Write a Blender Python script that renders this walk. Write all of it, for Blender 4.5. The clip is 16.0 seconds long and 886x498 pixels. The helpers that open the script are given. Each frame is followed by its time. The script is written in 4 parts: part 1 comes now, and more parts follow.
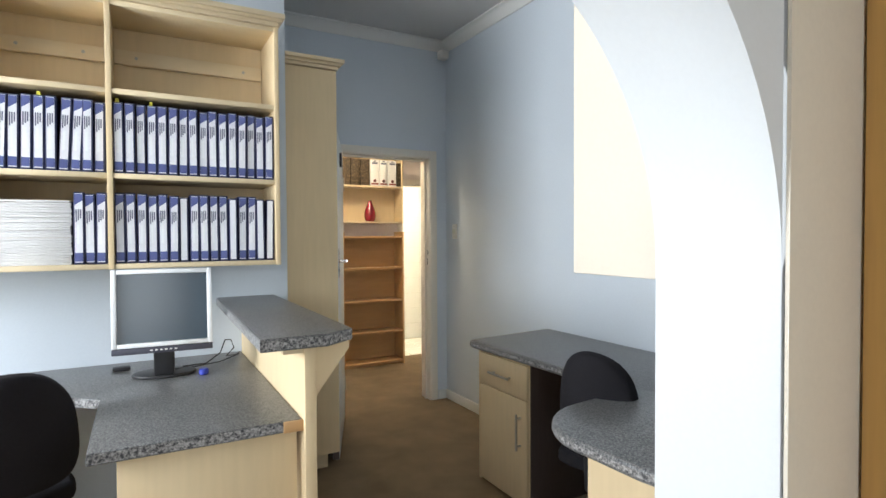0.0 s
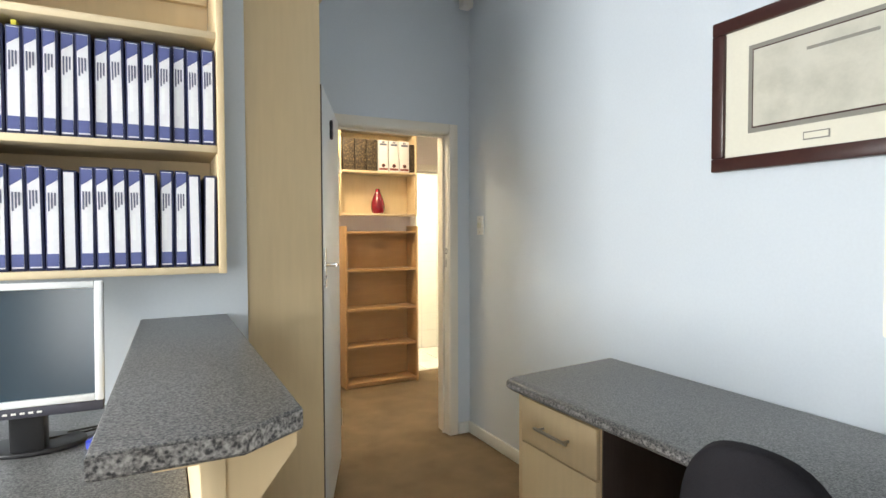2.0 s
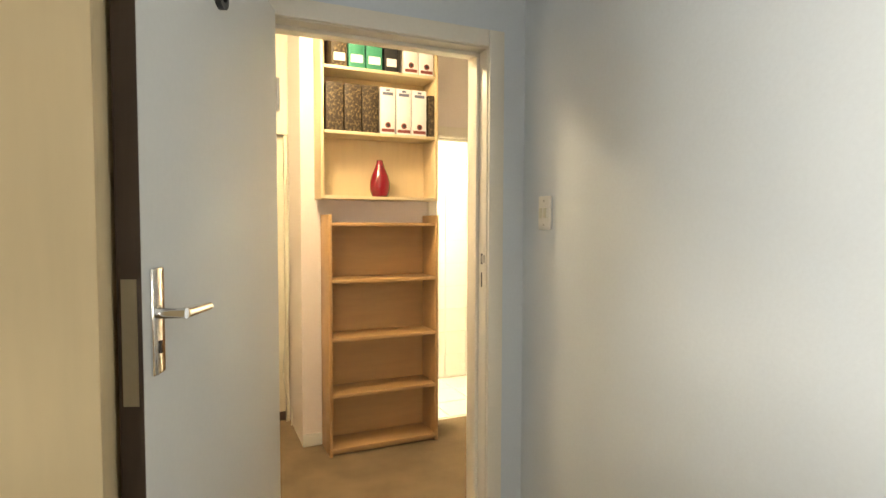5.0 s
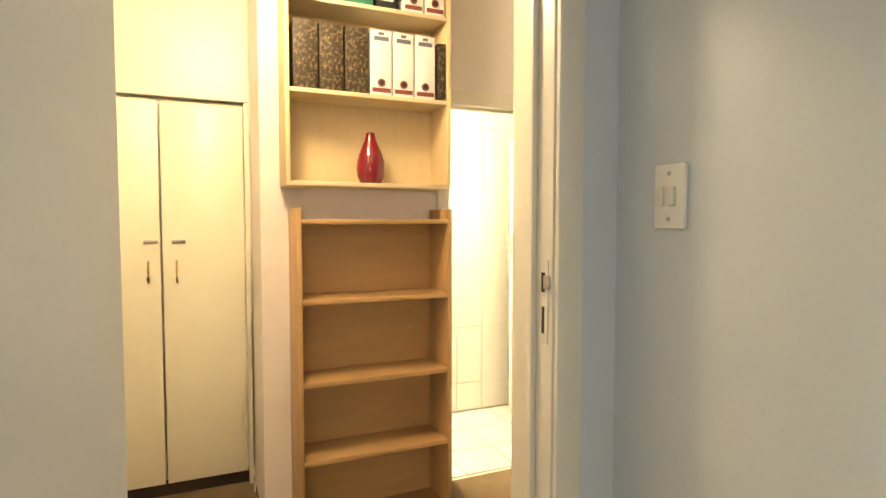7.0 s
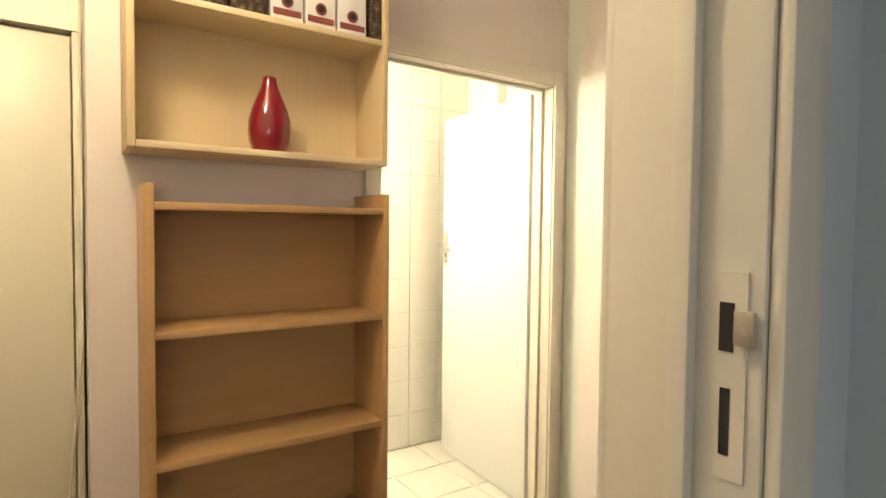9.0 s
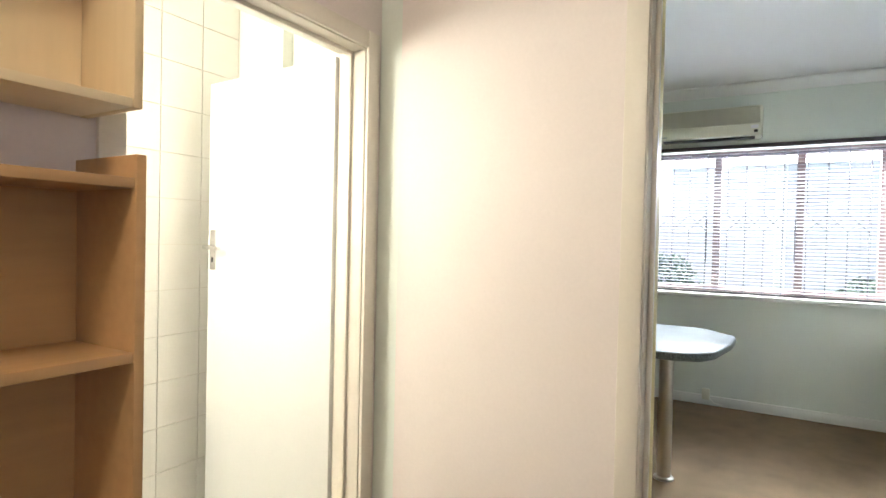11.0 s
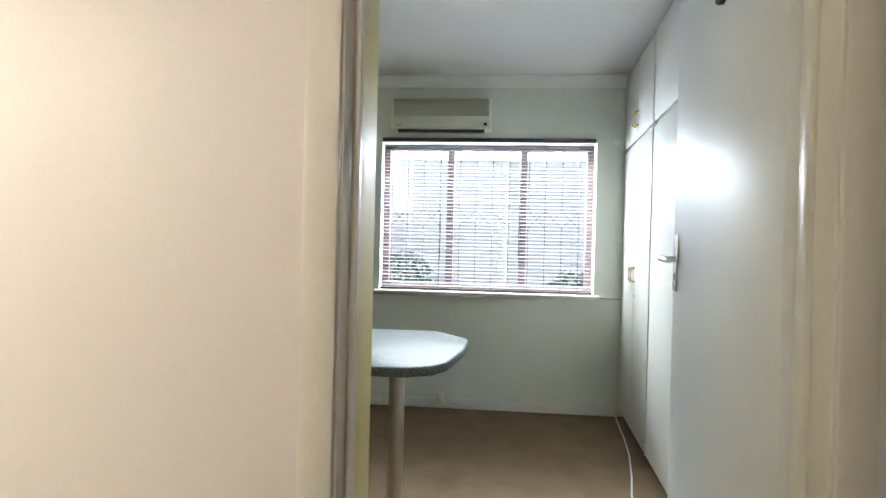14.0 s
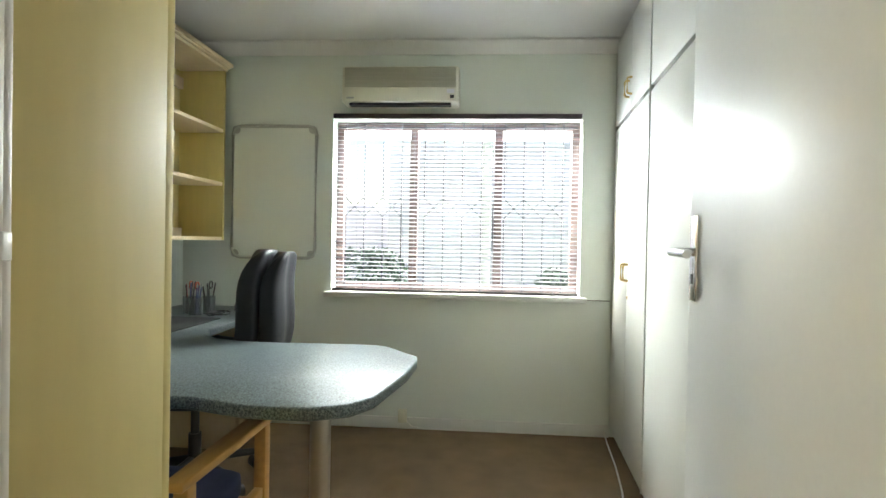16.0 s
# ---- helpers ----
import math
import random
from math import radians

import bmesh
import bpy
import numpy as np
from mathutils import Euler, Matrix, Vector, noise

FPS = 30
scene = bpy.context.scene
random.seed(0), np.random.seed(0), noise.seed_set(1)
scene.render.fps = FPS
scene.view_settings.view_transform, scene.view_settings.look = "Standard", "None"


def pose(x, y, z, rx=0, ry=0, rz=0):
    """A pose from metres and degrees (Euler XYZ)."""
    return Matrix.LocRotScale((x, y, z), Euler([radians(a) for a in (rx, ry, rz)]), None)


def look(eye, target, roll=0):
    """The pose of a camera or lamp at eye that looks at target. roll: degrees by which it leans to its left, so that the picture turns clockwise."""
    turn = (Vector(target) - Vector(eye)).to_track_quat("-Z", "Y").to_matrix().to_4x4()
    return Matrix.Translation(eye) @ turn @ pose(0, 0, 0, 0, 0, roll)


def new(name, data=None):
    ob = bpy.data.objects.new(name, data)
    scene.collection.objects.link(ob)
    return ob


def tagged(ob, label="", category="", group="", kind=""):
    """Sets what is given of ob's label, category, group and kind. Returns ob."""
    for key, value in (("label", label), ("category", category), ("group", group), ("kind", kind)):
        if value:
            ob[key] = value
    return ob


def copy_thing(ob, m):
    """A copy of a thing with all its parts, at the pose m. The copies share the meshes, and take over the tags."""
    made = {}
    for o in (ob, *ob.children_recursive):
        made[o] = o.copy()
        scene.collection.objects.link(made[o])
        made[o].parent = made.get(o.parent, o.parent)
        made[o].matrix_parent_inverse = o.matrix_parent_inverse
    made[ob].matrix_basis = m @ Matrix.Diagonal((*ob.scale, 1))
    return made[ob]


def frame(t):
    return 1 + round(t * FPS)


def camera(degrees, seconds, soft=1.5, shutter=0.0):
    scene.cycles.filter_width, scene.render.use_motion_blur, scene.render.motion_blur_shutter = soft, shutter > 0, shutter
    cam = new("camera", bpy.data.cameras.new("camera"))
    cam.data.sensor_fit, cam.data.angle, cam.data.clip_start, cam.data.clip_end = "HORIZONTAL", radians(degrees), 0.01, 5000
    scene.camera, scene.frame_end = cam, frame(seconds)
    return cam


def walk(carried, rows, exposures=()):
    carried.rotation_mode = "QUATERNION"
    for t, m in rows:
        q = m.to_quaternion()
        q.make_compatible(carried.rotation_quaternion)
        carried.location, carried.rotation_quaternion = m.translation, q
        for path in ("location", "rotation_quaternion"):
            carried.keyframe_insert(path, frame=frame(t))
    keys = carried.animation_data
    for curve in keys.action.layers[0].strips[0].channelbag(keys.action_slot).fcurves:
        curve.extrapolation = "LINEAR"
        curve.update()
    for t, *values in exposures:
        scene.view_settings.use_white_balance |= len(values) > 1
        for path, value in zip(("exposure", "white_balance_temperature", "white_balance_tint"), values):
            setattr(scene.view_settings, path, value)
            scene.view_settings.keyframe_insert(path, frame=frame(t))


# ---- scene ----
cam = camera(77.6, 16.0)
PATH = [
    (0, (0.536, 0.577, 1.361), (1.503, 2.328, 1.313), -0.3),
    (0.5, (0.632, 0.76, 1.364), (1.589, 2.516, 1.311), -0.3),
    (1, (0.736, 0.953, 1.363), (1.674, 2.718, 1.306), -0.2),
    (1.5, (0.838, 1.169, 1.367), (1.76, 2.942, 1.305), -0.3),
    (2, (0.949, 1.391, 1.359), (1.859, 3.17, 1.294), -0.2),
    (2.5, (1.11, 1.623, 1.358), (2.007, 3.41, 1.293), -0.1),
    (3, (1.236, 1.847, 1.36), (2.116, 3.641, 1.291), -0.1),
    (3.5, (1.371, 2.086, 1.374), (2.23, 3.891, 1.302), -0.2),
    (4, (1.481, 2.302, 1.365), (2.316, 4.118, 1.288), -0.1),
    (4.2, (1.518, 2.401, 1.358), (2.345, 4.22, 1.277), 0.1),
    (6.5, (1.917, 3.496, 1.362), (2.707, 5.33, 1.259), -0.2),
    (7, (1.992, 3.683, 1.348), (2.791, 5.514, 1.25), 0.0),
    (7.5, (2.057, 3.874, 1.351), (2.891, 5.689, 1.25), 0.1),
    (8, (2.105, 4.033, 1.338), (2.997, 5.82, 1.236), 0.2),
    (8.2, (2.136, 4.108, 1.331), (3.047, 5.885, 1.23), 0.2),
    (10.3, (2.256, 4.75, 1.277), (3.82, 5.995, 1.232), 1.4),
    (10.5, (2.293, 4.798, 1.277), (3.909, 5.975, 1.229), 1.4),
    (11, (2.398, 4.897, 1.258), (4.118, 5.918, 1.222), 1.3),
    (11.5, (2.523, 4.921, 1.259), (4.323, 5.793, 1.218), 1.6),
    (12, (2.618, 4.95, 1.238), (4.494, 5.643, 1.215), 1.6),
    (12.5, (2.735, 4.983, 1.242), (4.669, 5.492, 1.226), 1.6),
    (13, (2.824, 4.99, 1.241), (4.791, 5.351, 1.228), 1.6),
    (13.5, (2.919, 4.972, 1.235), (4.902, 5.23, 1.223), 1.5),
    (14, (3.059, 4.933, 1.224), (5.051, 5.114, 1.211), 1.4),
    (14.5, (3.222, 4.881, 1.213), (5.216, 5.029, 1.198), 1.3),
    (15, (3.349, 4.858, 1.209), (5.344, 4.999, 1.192), 1.2),
    (15.5, (3.516, 4.826, 1.216), (5.511, 4.966, 1.196), 1.1),
    (16, (3.662, 4.798, 1.21), (5.656, 4.946, 1.186), 1.1),
]

EXPO = [(0.0, 1.35, 6500, 10), (1.0, 1.32, 6600, 10), (2.0, 1.72, 6900, 10), (4.0, 1.85, 7800, 10), (6.5, 1.9, 8600, 10), (8.2, 1.4, 8100, 10), (10.5, 1.2, 6000, 12), (11.5, 1.2, 5900, 12), (12.5, 0.9, 5900, 12), (14.0, 0.82, 5900, 10), (16.0, 1.1, 6400, 7)]
walk(cam, [(t, look(eye, target, roll)) for t, eye, target, roll in PATH], EXPO)

# ---- world, sun, large lights ----
SUN_EL, SUN_TRAVEL = 14.0, Vector((-0.28, -1.0, -0.26)).normalized()
world = bpy.data.worlds.new("sky")
scene.world = world
world.use_nodes = True
sky = world.node_tree.nodes.new("ShaderNodeTexSky")
sky.sky_type, sky.sun_disc = "NISHITA", False
sky.sun_elevation, sky.sun_rotation = radians(SUN_EL), math.atan2(-SUN_TRAVEL.x, -SUN_TRAVEL.y)
world.node_tree.nodes["Background"].inputs[1].default_value = 0.15
world.node_tree.links.new(sky.outputs[0], world.node_tree.nodes["Background"].inputs[0])
sun = new("sun", bpy.data.lights.new("sun", "SUN"))
sun.data.energy, sun.data.angle, sun.data.color = 5.0, radians(0.5), (1, 0.95, 0.86)
sun.matrix_world = look((12, 30, 15), Vector((12, 30, 15)) + SUN_TRAVEL)


def area_lamp(name, eye, target, w, h, watts, colour):
    lamp = new(name, bpy.data.lights.new(name, "AREA"))
    lamp.data.shape, lamp.data.size, lamp.data.size_y = "RECTANGLE", w, h
    lamp.data.energy, lamp.data.color = watts, colour
    lamp.matrix_world = look(eye, target)
    return lamp


def point_lamp(name, at, watts, colour, size=0.08):
    lamp = new(name, bpy.data.lights.new(name, "POINT"))
    lamp.data.energy, lamp.data.color, lamp.data.shadow_soft_size = watts, colour, size
    lamp.location = at
    return lamp


# daylight in the openings of the reception and the entrance, lamps of the hall and the washroom
area_lamp("window_light_reception", (-1.96, 2.45, 1.65), (2.0, 2.6, 1.3), 1.5, 1.3, 60, (0.90, 0.95, 1.0))
area_lamp("window_light_entrance", (-0.3, -1.94, 1.5), (0.3, 2.0, 1.4), 1.2, 1.6, 18, (0.90, 0.93, 1.0))
# Added sky stand-in, out of view above the window, brightens the office.
area_lamp("sky_fill_office", (7.80, 4.99, 2.62), (5.2, 5.0, 0.7), 1.7, 0.9, 560, (0.97, 1.0, 0.93))
# Added lamp strip at the window head, for room light and the door's highlight.
area_lamp("added_strip_office", (7.385, 4.99, 1.945), (4.0, 5.0, 1.2), 1.5, 0.09, 38, (0.90, 0.96, 1.0))
point_lamp("hall_lamp_light", (2.05, 5.38, 2.42), 15, (1.0, 0.86, 0.62), 0.1)
point_lamp("washroom_lamp_light", (2.75, 6.85, 1.80), 28, (1.0, 0.91, 0.72), 0.15)


# ---- materials ----
def mat(name, base, rough=0.6, metal=0.0, grain=0.06, scale=6.0, fine=90.0, bump=0.05, coat=0.0, stretch=(1, 1, 1), dist=0.004, spec=0.5):
    m = bpy.data.materials.new(name)
    m.use_nodes = True
    n, k = m.node_tree.nodes, m.node_tree.links
    b = n["Principled BSDF"]
    co = n.new("ShaderNodeTexCoord")
    mp = n.new("ShaderNodeMapping")
    mp.inputs["Scale"].default_value = stretch
    k.new(co.outputs["Object"], mp.inputs[0])
    big, small = n.new("ShaderNodeTexNoise"), n.new("ShaderNodeTexNoise")
    for t, s, d in ((big, scale, 4), (small, fine, 3)):
        t.inputs["Scale"].default_value, t.inputs["Detail"].default_value = s, d
        k.new(mp.outputs[0], t.inputs["Vector"])
    mix = n.new("ShaderNodeMath")
    mix.operation = "ADD"
    k.new(big.outputs[0], mix.inputs[0])
    k.new(small.outputs[0], mix.inputs[1])
    ramp = n.new("ShaderNodeMapRange")
    ramp.inputs[1].default_value, ramp.inputs[2].default_value = 0.6, 1.4
    ramp.inputs[3].default_value, ramp.inputs[4].default_value = 1 - grain, 1 + grain
    k.new(mix.outputs[0], ramp.inputs[0])
    col = n.new("ShaderNodeVectorMath")
    col.operation = "SCALE"
    col.inputs[0].default_value = base
    k.new(ramp.outputs[0], col.inputs["Scale"])
    k.new(col.outputs[0], b.inputs["Base Color"])
    b.inputs["Roughness"].default_value, b.inputs["Metallic"].default_value = rough, metal
    b.inputs["Coat Weight"].default_value = coat
    b.inputs["Specular IOR Level"].default_value = spec
    if bump:
        bp = n.new("ShaderNodeBump")
        bp.inputs["Strength"].default_value, bp.inputs["Distance"].default_value = bump, dist
        k.new(mix.outputs[0], bp.inputs["Height"])
        k.new(bp.outputs[0], b.inputs["Normal"])
    return m


def granite(name, dark, light, scale):
    """Speckled stone-pattern laminate."""
    m = bpy.data.materials.new(name)
    m.use_nodes = True
    n, k = m.node_tree.nodes, m.node_tree.links
    b = n["Principled BSDF"]
    co = n.new("ShaderNodeTexCoord")
    ns, vo = n.new("ShaderNodeTexNoise"), n.new("ShaderNodeTexVoronoi")
    ns.inputs["Scale"].default_value, ns.inputs["Detail"].default_value, ns.inputs["Roughness"].default_value = scale, 5, 0.7
    vo.inputs["Scale"].default_value = scale * 1.6
    k.new(co.outputs["Object"], ns.inputs["Vector"])
    k.new(co.outputs["Object"], vo.inputs["Vector"])
    add = n.new("ShaderNodeMath")
    add.operation = "MULTIPLY_ADD"
    k.new(vo.outputs["Distance"], add.inputs[0])
    add.inputs[1].default_value = 0.25
    k.new(ns.outputs[0], add.inputs[2])
    r = n.new("ShaderNodeValToRGB")
    r.color_ramp.elements[0].position, r.color_ramp.elements[0].color = 0.50, (*dark, 1)
    r.color_ramp.elements[1].position, r.color_ramp.elements[1].color = 0.78, (*light, 1)
    k.new(add.outputs[0], r.inputs[0])
    k.new(r.outputs[0], b.inputs["Base Color"])
    b.inputs["Roughness"].default_value = 0.30
    b.inputs["Specular IOR Level"].default_value = 0.3
    bp = n.new("ShaderNodeBump")
    bp.inputs["Strength"].default_value, bp.inputs["Distance"].default_value = 0.06, 0.002
    k.new(ns.outputs[0], bp.inputs["Height"])
    k.new(bp.outputs[0], b.inputs["Normal"])
    return m


def mottled(name, dark, light, scale, low, high, rough=0.5):
    m = granite(name, dark, light, scale)
    r = [q for q in m.node_tree.nodes if q.type == "VALTORGB"][0]
    r.color_ramp.elements[0].position, r.color_ramp.elements[1].position = low, high
    m.node_tree.nodes["Principled BSDF"].inputs["Roughness"].default_value = rough
    return m


M_BLUE = mat("pale_blue_wall_paint", (0.60, 0.655, 0.71), 0.55, grain=0.03, scale=2.0, bump=0.10)
M_CREAM = mat("cream_wall_paint", (0.70, 0.64, 0.535), 0.55, grain=0.03, scale=2.0, bump=0.10)
M_ARCH = mat("white_arch_paint", (0.68, 0.71, 0.73), 0.55, grain=0.02, scale=2.0, bump=0.10)
M_HALL = mat("warm_white_wall_paint", (0.75, 0.69, 0.665), 0.5, grain=0.03, scale=2.0, bump=0.10)
M_MINT = mat("pale_mint_wall_paint", (0.70, 0.745, 0.69), 0.5, grain=0.03, scale=2.0, bump=0.10)
M_CEIL = mat("ceiling_paint", (0.74, 0.74, 0.72), 0.7, grain=0.02, scale=1.5, bump=0.08)
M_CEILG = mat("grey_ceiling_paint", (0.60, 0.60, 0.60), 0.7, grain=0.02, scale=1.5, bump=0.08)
M_GLOSS = mat("white_gloss_paint", (0.72, 0.73, 0.70), 0.40, grain=0.02, scale=3.0, bump=0.06, spec=0.35)
M_DOORW = mat("white_door_paint", (0.74, 0.75, 0.74), 0.40, grain=0.02, scale=3.0, bump=0.05, spec=0.2)
M_FRAME = mat("cream_frame_paint", (0.74, 0.70, 0.62), 0.35, grain=0.03, scale=5.0, bump=0.05)
M_CUPB = mat("cream_cupboard_paint", (0.80, 0.76, 0.62), 0.35, grain=0.025, scale=3.0, bump=0.05)
M_CARPET = mat("brown_carpet", (0.225, 0.163, 0.10), 0.95, grain=0.28, scale=5.0, fine=260.0, bump=0.6, dist=0.01, spec=0.1)
M_MAPLE = mat("maple_laminate", (0.68, 0.535, 0.33), 0.55, spec=0.25, grain=0.05, scale=5.0, fine=40.0, bump=0.02, stretch=(1, 1, 0.12))
M_MAPLEO = mat("yellow_lacquered_maple", (0.66, 0.55, 0.24), 0.5, spec=0.25, grain=0.06, scale=4.0, fine=30.0, bump=0.02, stretch=(1, 1, 0.15))
M_MAPLEH = mat("maple_laminate_flat", (0.68, 0.555, 0.36), 0.42, grain=0.05, scale=5.0, fine=40.0, bump=0.02, stretch=(0.12, 1, 1))
M_BEECH = mat("beech_laminate", (0.47, 0.28, 0.125), 0.42, grain=0.09, scale=5.0, fine=40.0, bump=0.02, stretch=(0.12, 1, 1))
M_PINE = mat("varnished_pine", (0.52, 0.30, 0.09), 0.35, grain=0.18, scale=9.0, fine=40.0, bump=0.05, stretch=(1, 1, 0.08))
M_OAKARM = mat("golden_oak", (0.55, 0.31, 0.10), 0.35, grain=0.15, scale=14.0, fine=60.0, bump=0.03, stretch=(1, 0.2, 1))
M_GRAN = granite("grey_speckled_laminate", (0.048, 0.050, 0.054), (0.25, 0.245, 0.24), 150.0)
M_GRANO = granite("blue_grey_speckled_laminate", (0.028, 0.040, 0.046), (0.20, 0.24, 0.25), 150.0)
# Coarser speckle for the edges; its paler tone paints in the window's light.
M_EDGE_LIT = granite("coarse_speckled_lit_edge", (0.045, 0.046, 0.05), (0.42, 0.41, 0.40), 85.0)
M_BLACK = mat("black_plastic", (0.018, 0.018, 0.020), 0.42, grain=0.1, bump=0.03)
M_FABRIC = mat("black_fabric", (0.016, 0.015, 0.018), 0.9, grain=0.25, fine=300.0, bump=0.3, spec=0.2)
M_LEATHER = mat("black_leather", (0.014, 0.015, 0.022), 0.45, grain=0.15, scale=14.0, fine=200.0, bump=0.25, spec=0.25)
M_BLUEFAB = mat("navy_fabric", (0.045, 0.055, 0.13), 0.9, grain=0.25, fine=300.0, bump=0.3, spec=0.2)
# Dark wood of plinths and lock edge; also paints shade in the knee-hole.
M_DARKWOOD_SHADE = mat("dark_wood_and_knee_shade", (0.085, 0.06, 0.05), 0.5, grain=0.15, stretch=(1, 1, 0.1))
M_SILVER = mat("silver_plastic", (0.78, 0.79, 0.80), 0.35, metal=0.0, grain=0.02, bump=0.01)
M_SCREEN = mat("dark_lcd_screen", (0.030, 0.052, 0.072), 0.22, grain=0.03, scale=2.0, bump=0.0)
M_CHROME = mat("chrome", (0.78, 0.78, 0.78), 0.14, metal=1.0, grain=0.02, bump=0.01)
M_STEEL = mat("brushed_steel", (0.52, 0.50, 0.46), 0.32, metal=1.0, grain=0.05, bump=0.02)
M_BRASS = mat("brass", (0.62, 0.45, 0.18), 0.28, metal=1.0, grain=0.05, bump=0.02)
M_WHITEP = mat("white_plastic", (0.78, 0.77, 0.73), 0.35, grain=0.02, bump=0.01)
M_IVORY = mat("ivory_plastic", (0.70, 0.69, 0.58), 0.4, grain=0.03, bump=0.02)
M_LOUVRE = mat("air_grille_plastic", (0.48, 0.47, 0.37), 0.5, grain=0.05, bump=0.02)
M_RED = mat("red_glazed_ceramic", (0.20, 0.005, 0.014), 0.14, grain=0.12, scale=12.0, bump=0.02, coat=0.5)
M_PAPER = mat("white_paper", (0.76, 0.75, 0.74), 0.8, grain=0.05, scale=20.0, bump=0.05)
M_SPINE = mat("white_spine_card", (0.74, 0.74, 0.77), 0.5, grain=0.04, scale=20.0, bump=0.01)
M_NAVY = mat("navy_binder_vinyl", (0.020, 0.026, 0.085), 0.4, grain=0.1, bump=0.05)
M_BAND = mat("blue_print", (0.085, 0.105, 0.27), 0.5, grain=0.06, bump=0.0)
M_INK = mat("grey_print", (0.13, 0.14, 0.20), 0.6, grain=0.05, bump=0.0)
M_YELLOW = mat("yellow_tab", (0.75, 0.68, 0.08), 0.6, grain=0.04, bump=0.0)
M_MOTTLE = mottled("mottled_brown_board", (0.045, 0.032, 0.022), (0.30, 0.22, 0.12), 60.0, 0.62, 0.90)
M_MAROON = mat("maroon_print", (0.24, 0.06, 0.05), 0.5, grain=0.1, bump=0.0)
M_GREEN = mat("green_board", (0.03, 0.22, 0.14), 0.5, grain=0.1, bump=0.02)
M_MAHOG = mat("dark_mahogany", (0.045, 0.014, 0.012), 0.3, grain=0.2, stretch=(1, 0.1, 1), bump=0.03)
M_MOUNT = mat("cream_mount_board", (0.72, 0.69, 0.58), 0.8, grain=0.03, bump=0.02)
M_GREYM = mat("grey_mount_board", (0.24, 0.23, 0.20), 0.7, grain=0.05, bump=0.02)
M_CERT = mottled("aged_certificate_paper", (0.46, 0.45, 0.38), (0.58, 0.56, 0.48), 6.0, 0.42, 0.72, 0.6)
M_TILE = mat("white_wall_tile", (0.76, 0.74, 0.68), 0.2, grain=0.03, bump=0.01)
M_GROUT = mat("beige_grout", (0.69, 0.66, 0.58), 0.8, grain=0.06, bump=0.05)
M_BROWNF = mat("brown_window_frame", (0.18, 0.12, 0.115), 0.45, grain=0.1, bump=0.03)
M_BAR = mat("dark_steel_bar", (0.05, 0.05, 0.07), 0.5, grain=0.1, bump=0.02)
M_SLAT = mat("grey_blind_slat", (0.25, 0.245, 0.285), 0.5, grain=0.02, bump=0.01)
M_RAIL = mat("dark_blind_rail", (0.06, 0.045, 0.05), 0.45, grain=0.05, bump=0.01)
M_BOARD = mat("whiteboard_enamel", (0.70, 0.74, 0.70), 0.25, grain=0.02, scale=3.0, bump=0.01)
M_GREY = mat("grey_aluminium", (0.42, 0.43, 0.42), 0.38, metal=0.6, grain=0.04, bump=0.01)
M_GRASS = mat("lawn_ground", (0.10, 0.13, 0.05), 0.95, grain=0.35, scale=1.5, fine=30.0, bump=0.3)
M_GARDENW = mat("pale_render_wall", (0.66, 0.64, 0.70), 0.8, grain=0.06, scale=2.0, bump=0.2)
M_LEAF = mat("hedge_leaf", (0.09, 0.125, 0.095), 0.6, grain=0.4, bump=0.1)
M_SHADE = mat("opal_lamp_glass", (0.8, 0.76, 0.66), 0.3, grain=0.01, bump=0.0)
M_SHADE.node_tree.nodes["Principled BSDF"].inputs["Emission Color"].default_value = (1, 0.82, 0.5, 1)
M_SHADE.node_tree.nodes["Principled BSDF"].inputs["Emission Strength"].default_value = 1.5
# Blue of a lit logo, put into a plain surface colour.
M_BLUELED = mat("blue_logo_glow", (0.04, 0.06, 0.40), 0.3, grain=0.02, bump=0.0)
M_ORANGE = mat("orange_plastic", (0.55, 0.12, 0.05), 0.4, grain=0.05, bump=0.0)
M_CLEAR = mat("clear_glass_jar", (0.62, 0.66, 0.66), 0.1, grain=0.02, bump=0.0)
M_CLEAR.node_tree.nodes["Principled BSDF"].inputs["Transmission Weight"].default_value = 0.8
M_GLASS = bpy.data.materials.new("window_glass")
M_GLASS.use_nodes = True
_b = M_GLASS.node_tree.nodes["Principled BSDF"]
_b.inputs["Base Color"].default_value, _b.inputs["Roughness"].default_value, _b.inputs["Transmission Weight"].default_value, _b.inputs["IOR"].default_value = (1, 1, 1, 1), 0.0, 1.0, 1.05


# ---- building helpers ----
def box(bm, x0, x1, y0, y1, z0, z1, bevel=0.0):
    v = [bm.verts.new((x, y, z)) for z in (z0, z1) for y in (y0, y1) for x in (x0, x1)]
    f = [bm.faces.new([v[i] for i in q]) for q in ((0, 2, 3, 1), (4, 5, 7, 6), (0, 1, 5, 4), (2, 6, 7, 3), (0, 4, 6, 2), (1, 3, 7, 5))]
    if bevel:
        e = list({e for q in f for e in q.edges})
        bmesh.ops.bevel(bm, geom=e, offset=bevel, segments=2, affect="EDGES", profile=0.5)
    return bm


def bx(*a, bevel=0.003):
    return box(bmesh.new(), *a, bevel=bevel)


def cyl(bm, a, b, r0, r1=None, seg=20):
    a, b = Vector(a), Vector(b)
    m = Matrix.Translation((a + b) / 2) @ (b - a).to_track_quat("Z", "Y").to_matrix().to_4x4()
    bmesh.ops.create_cone(bm, cap_ends=True, segments=seg, radius1=r0, radius2=r0 if r1 is None else r1, depth=(b - a).length, matrix=m)
    return bm


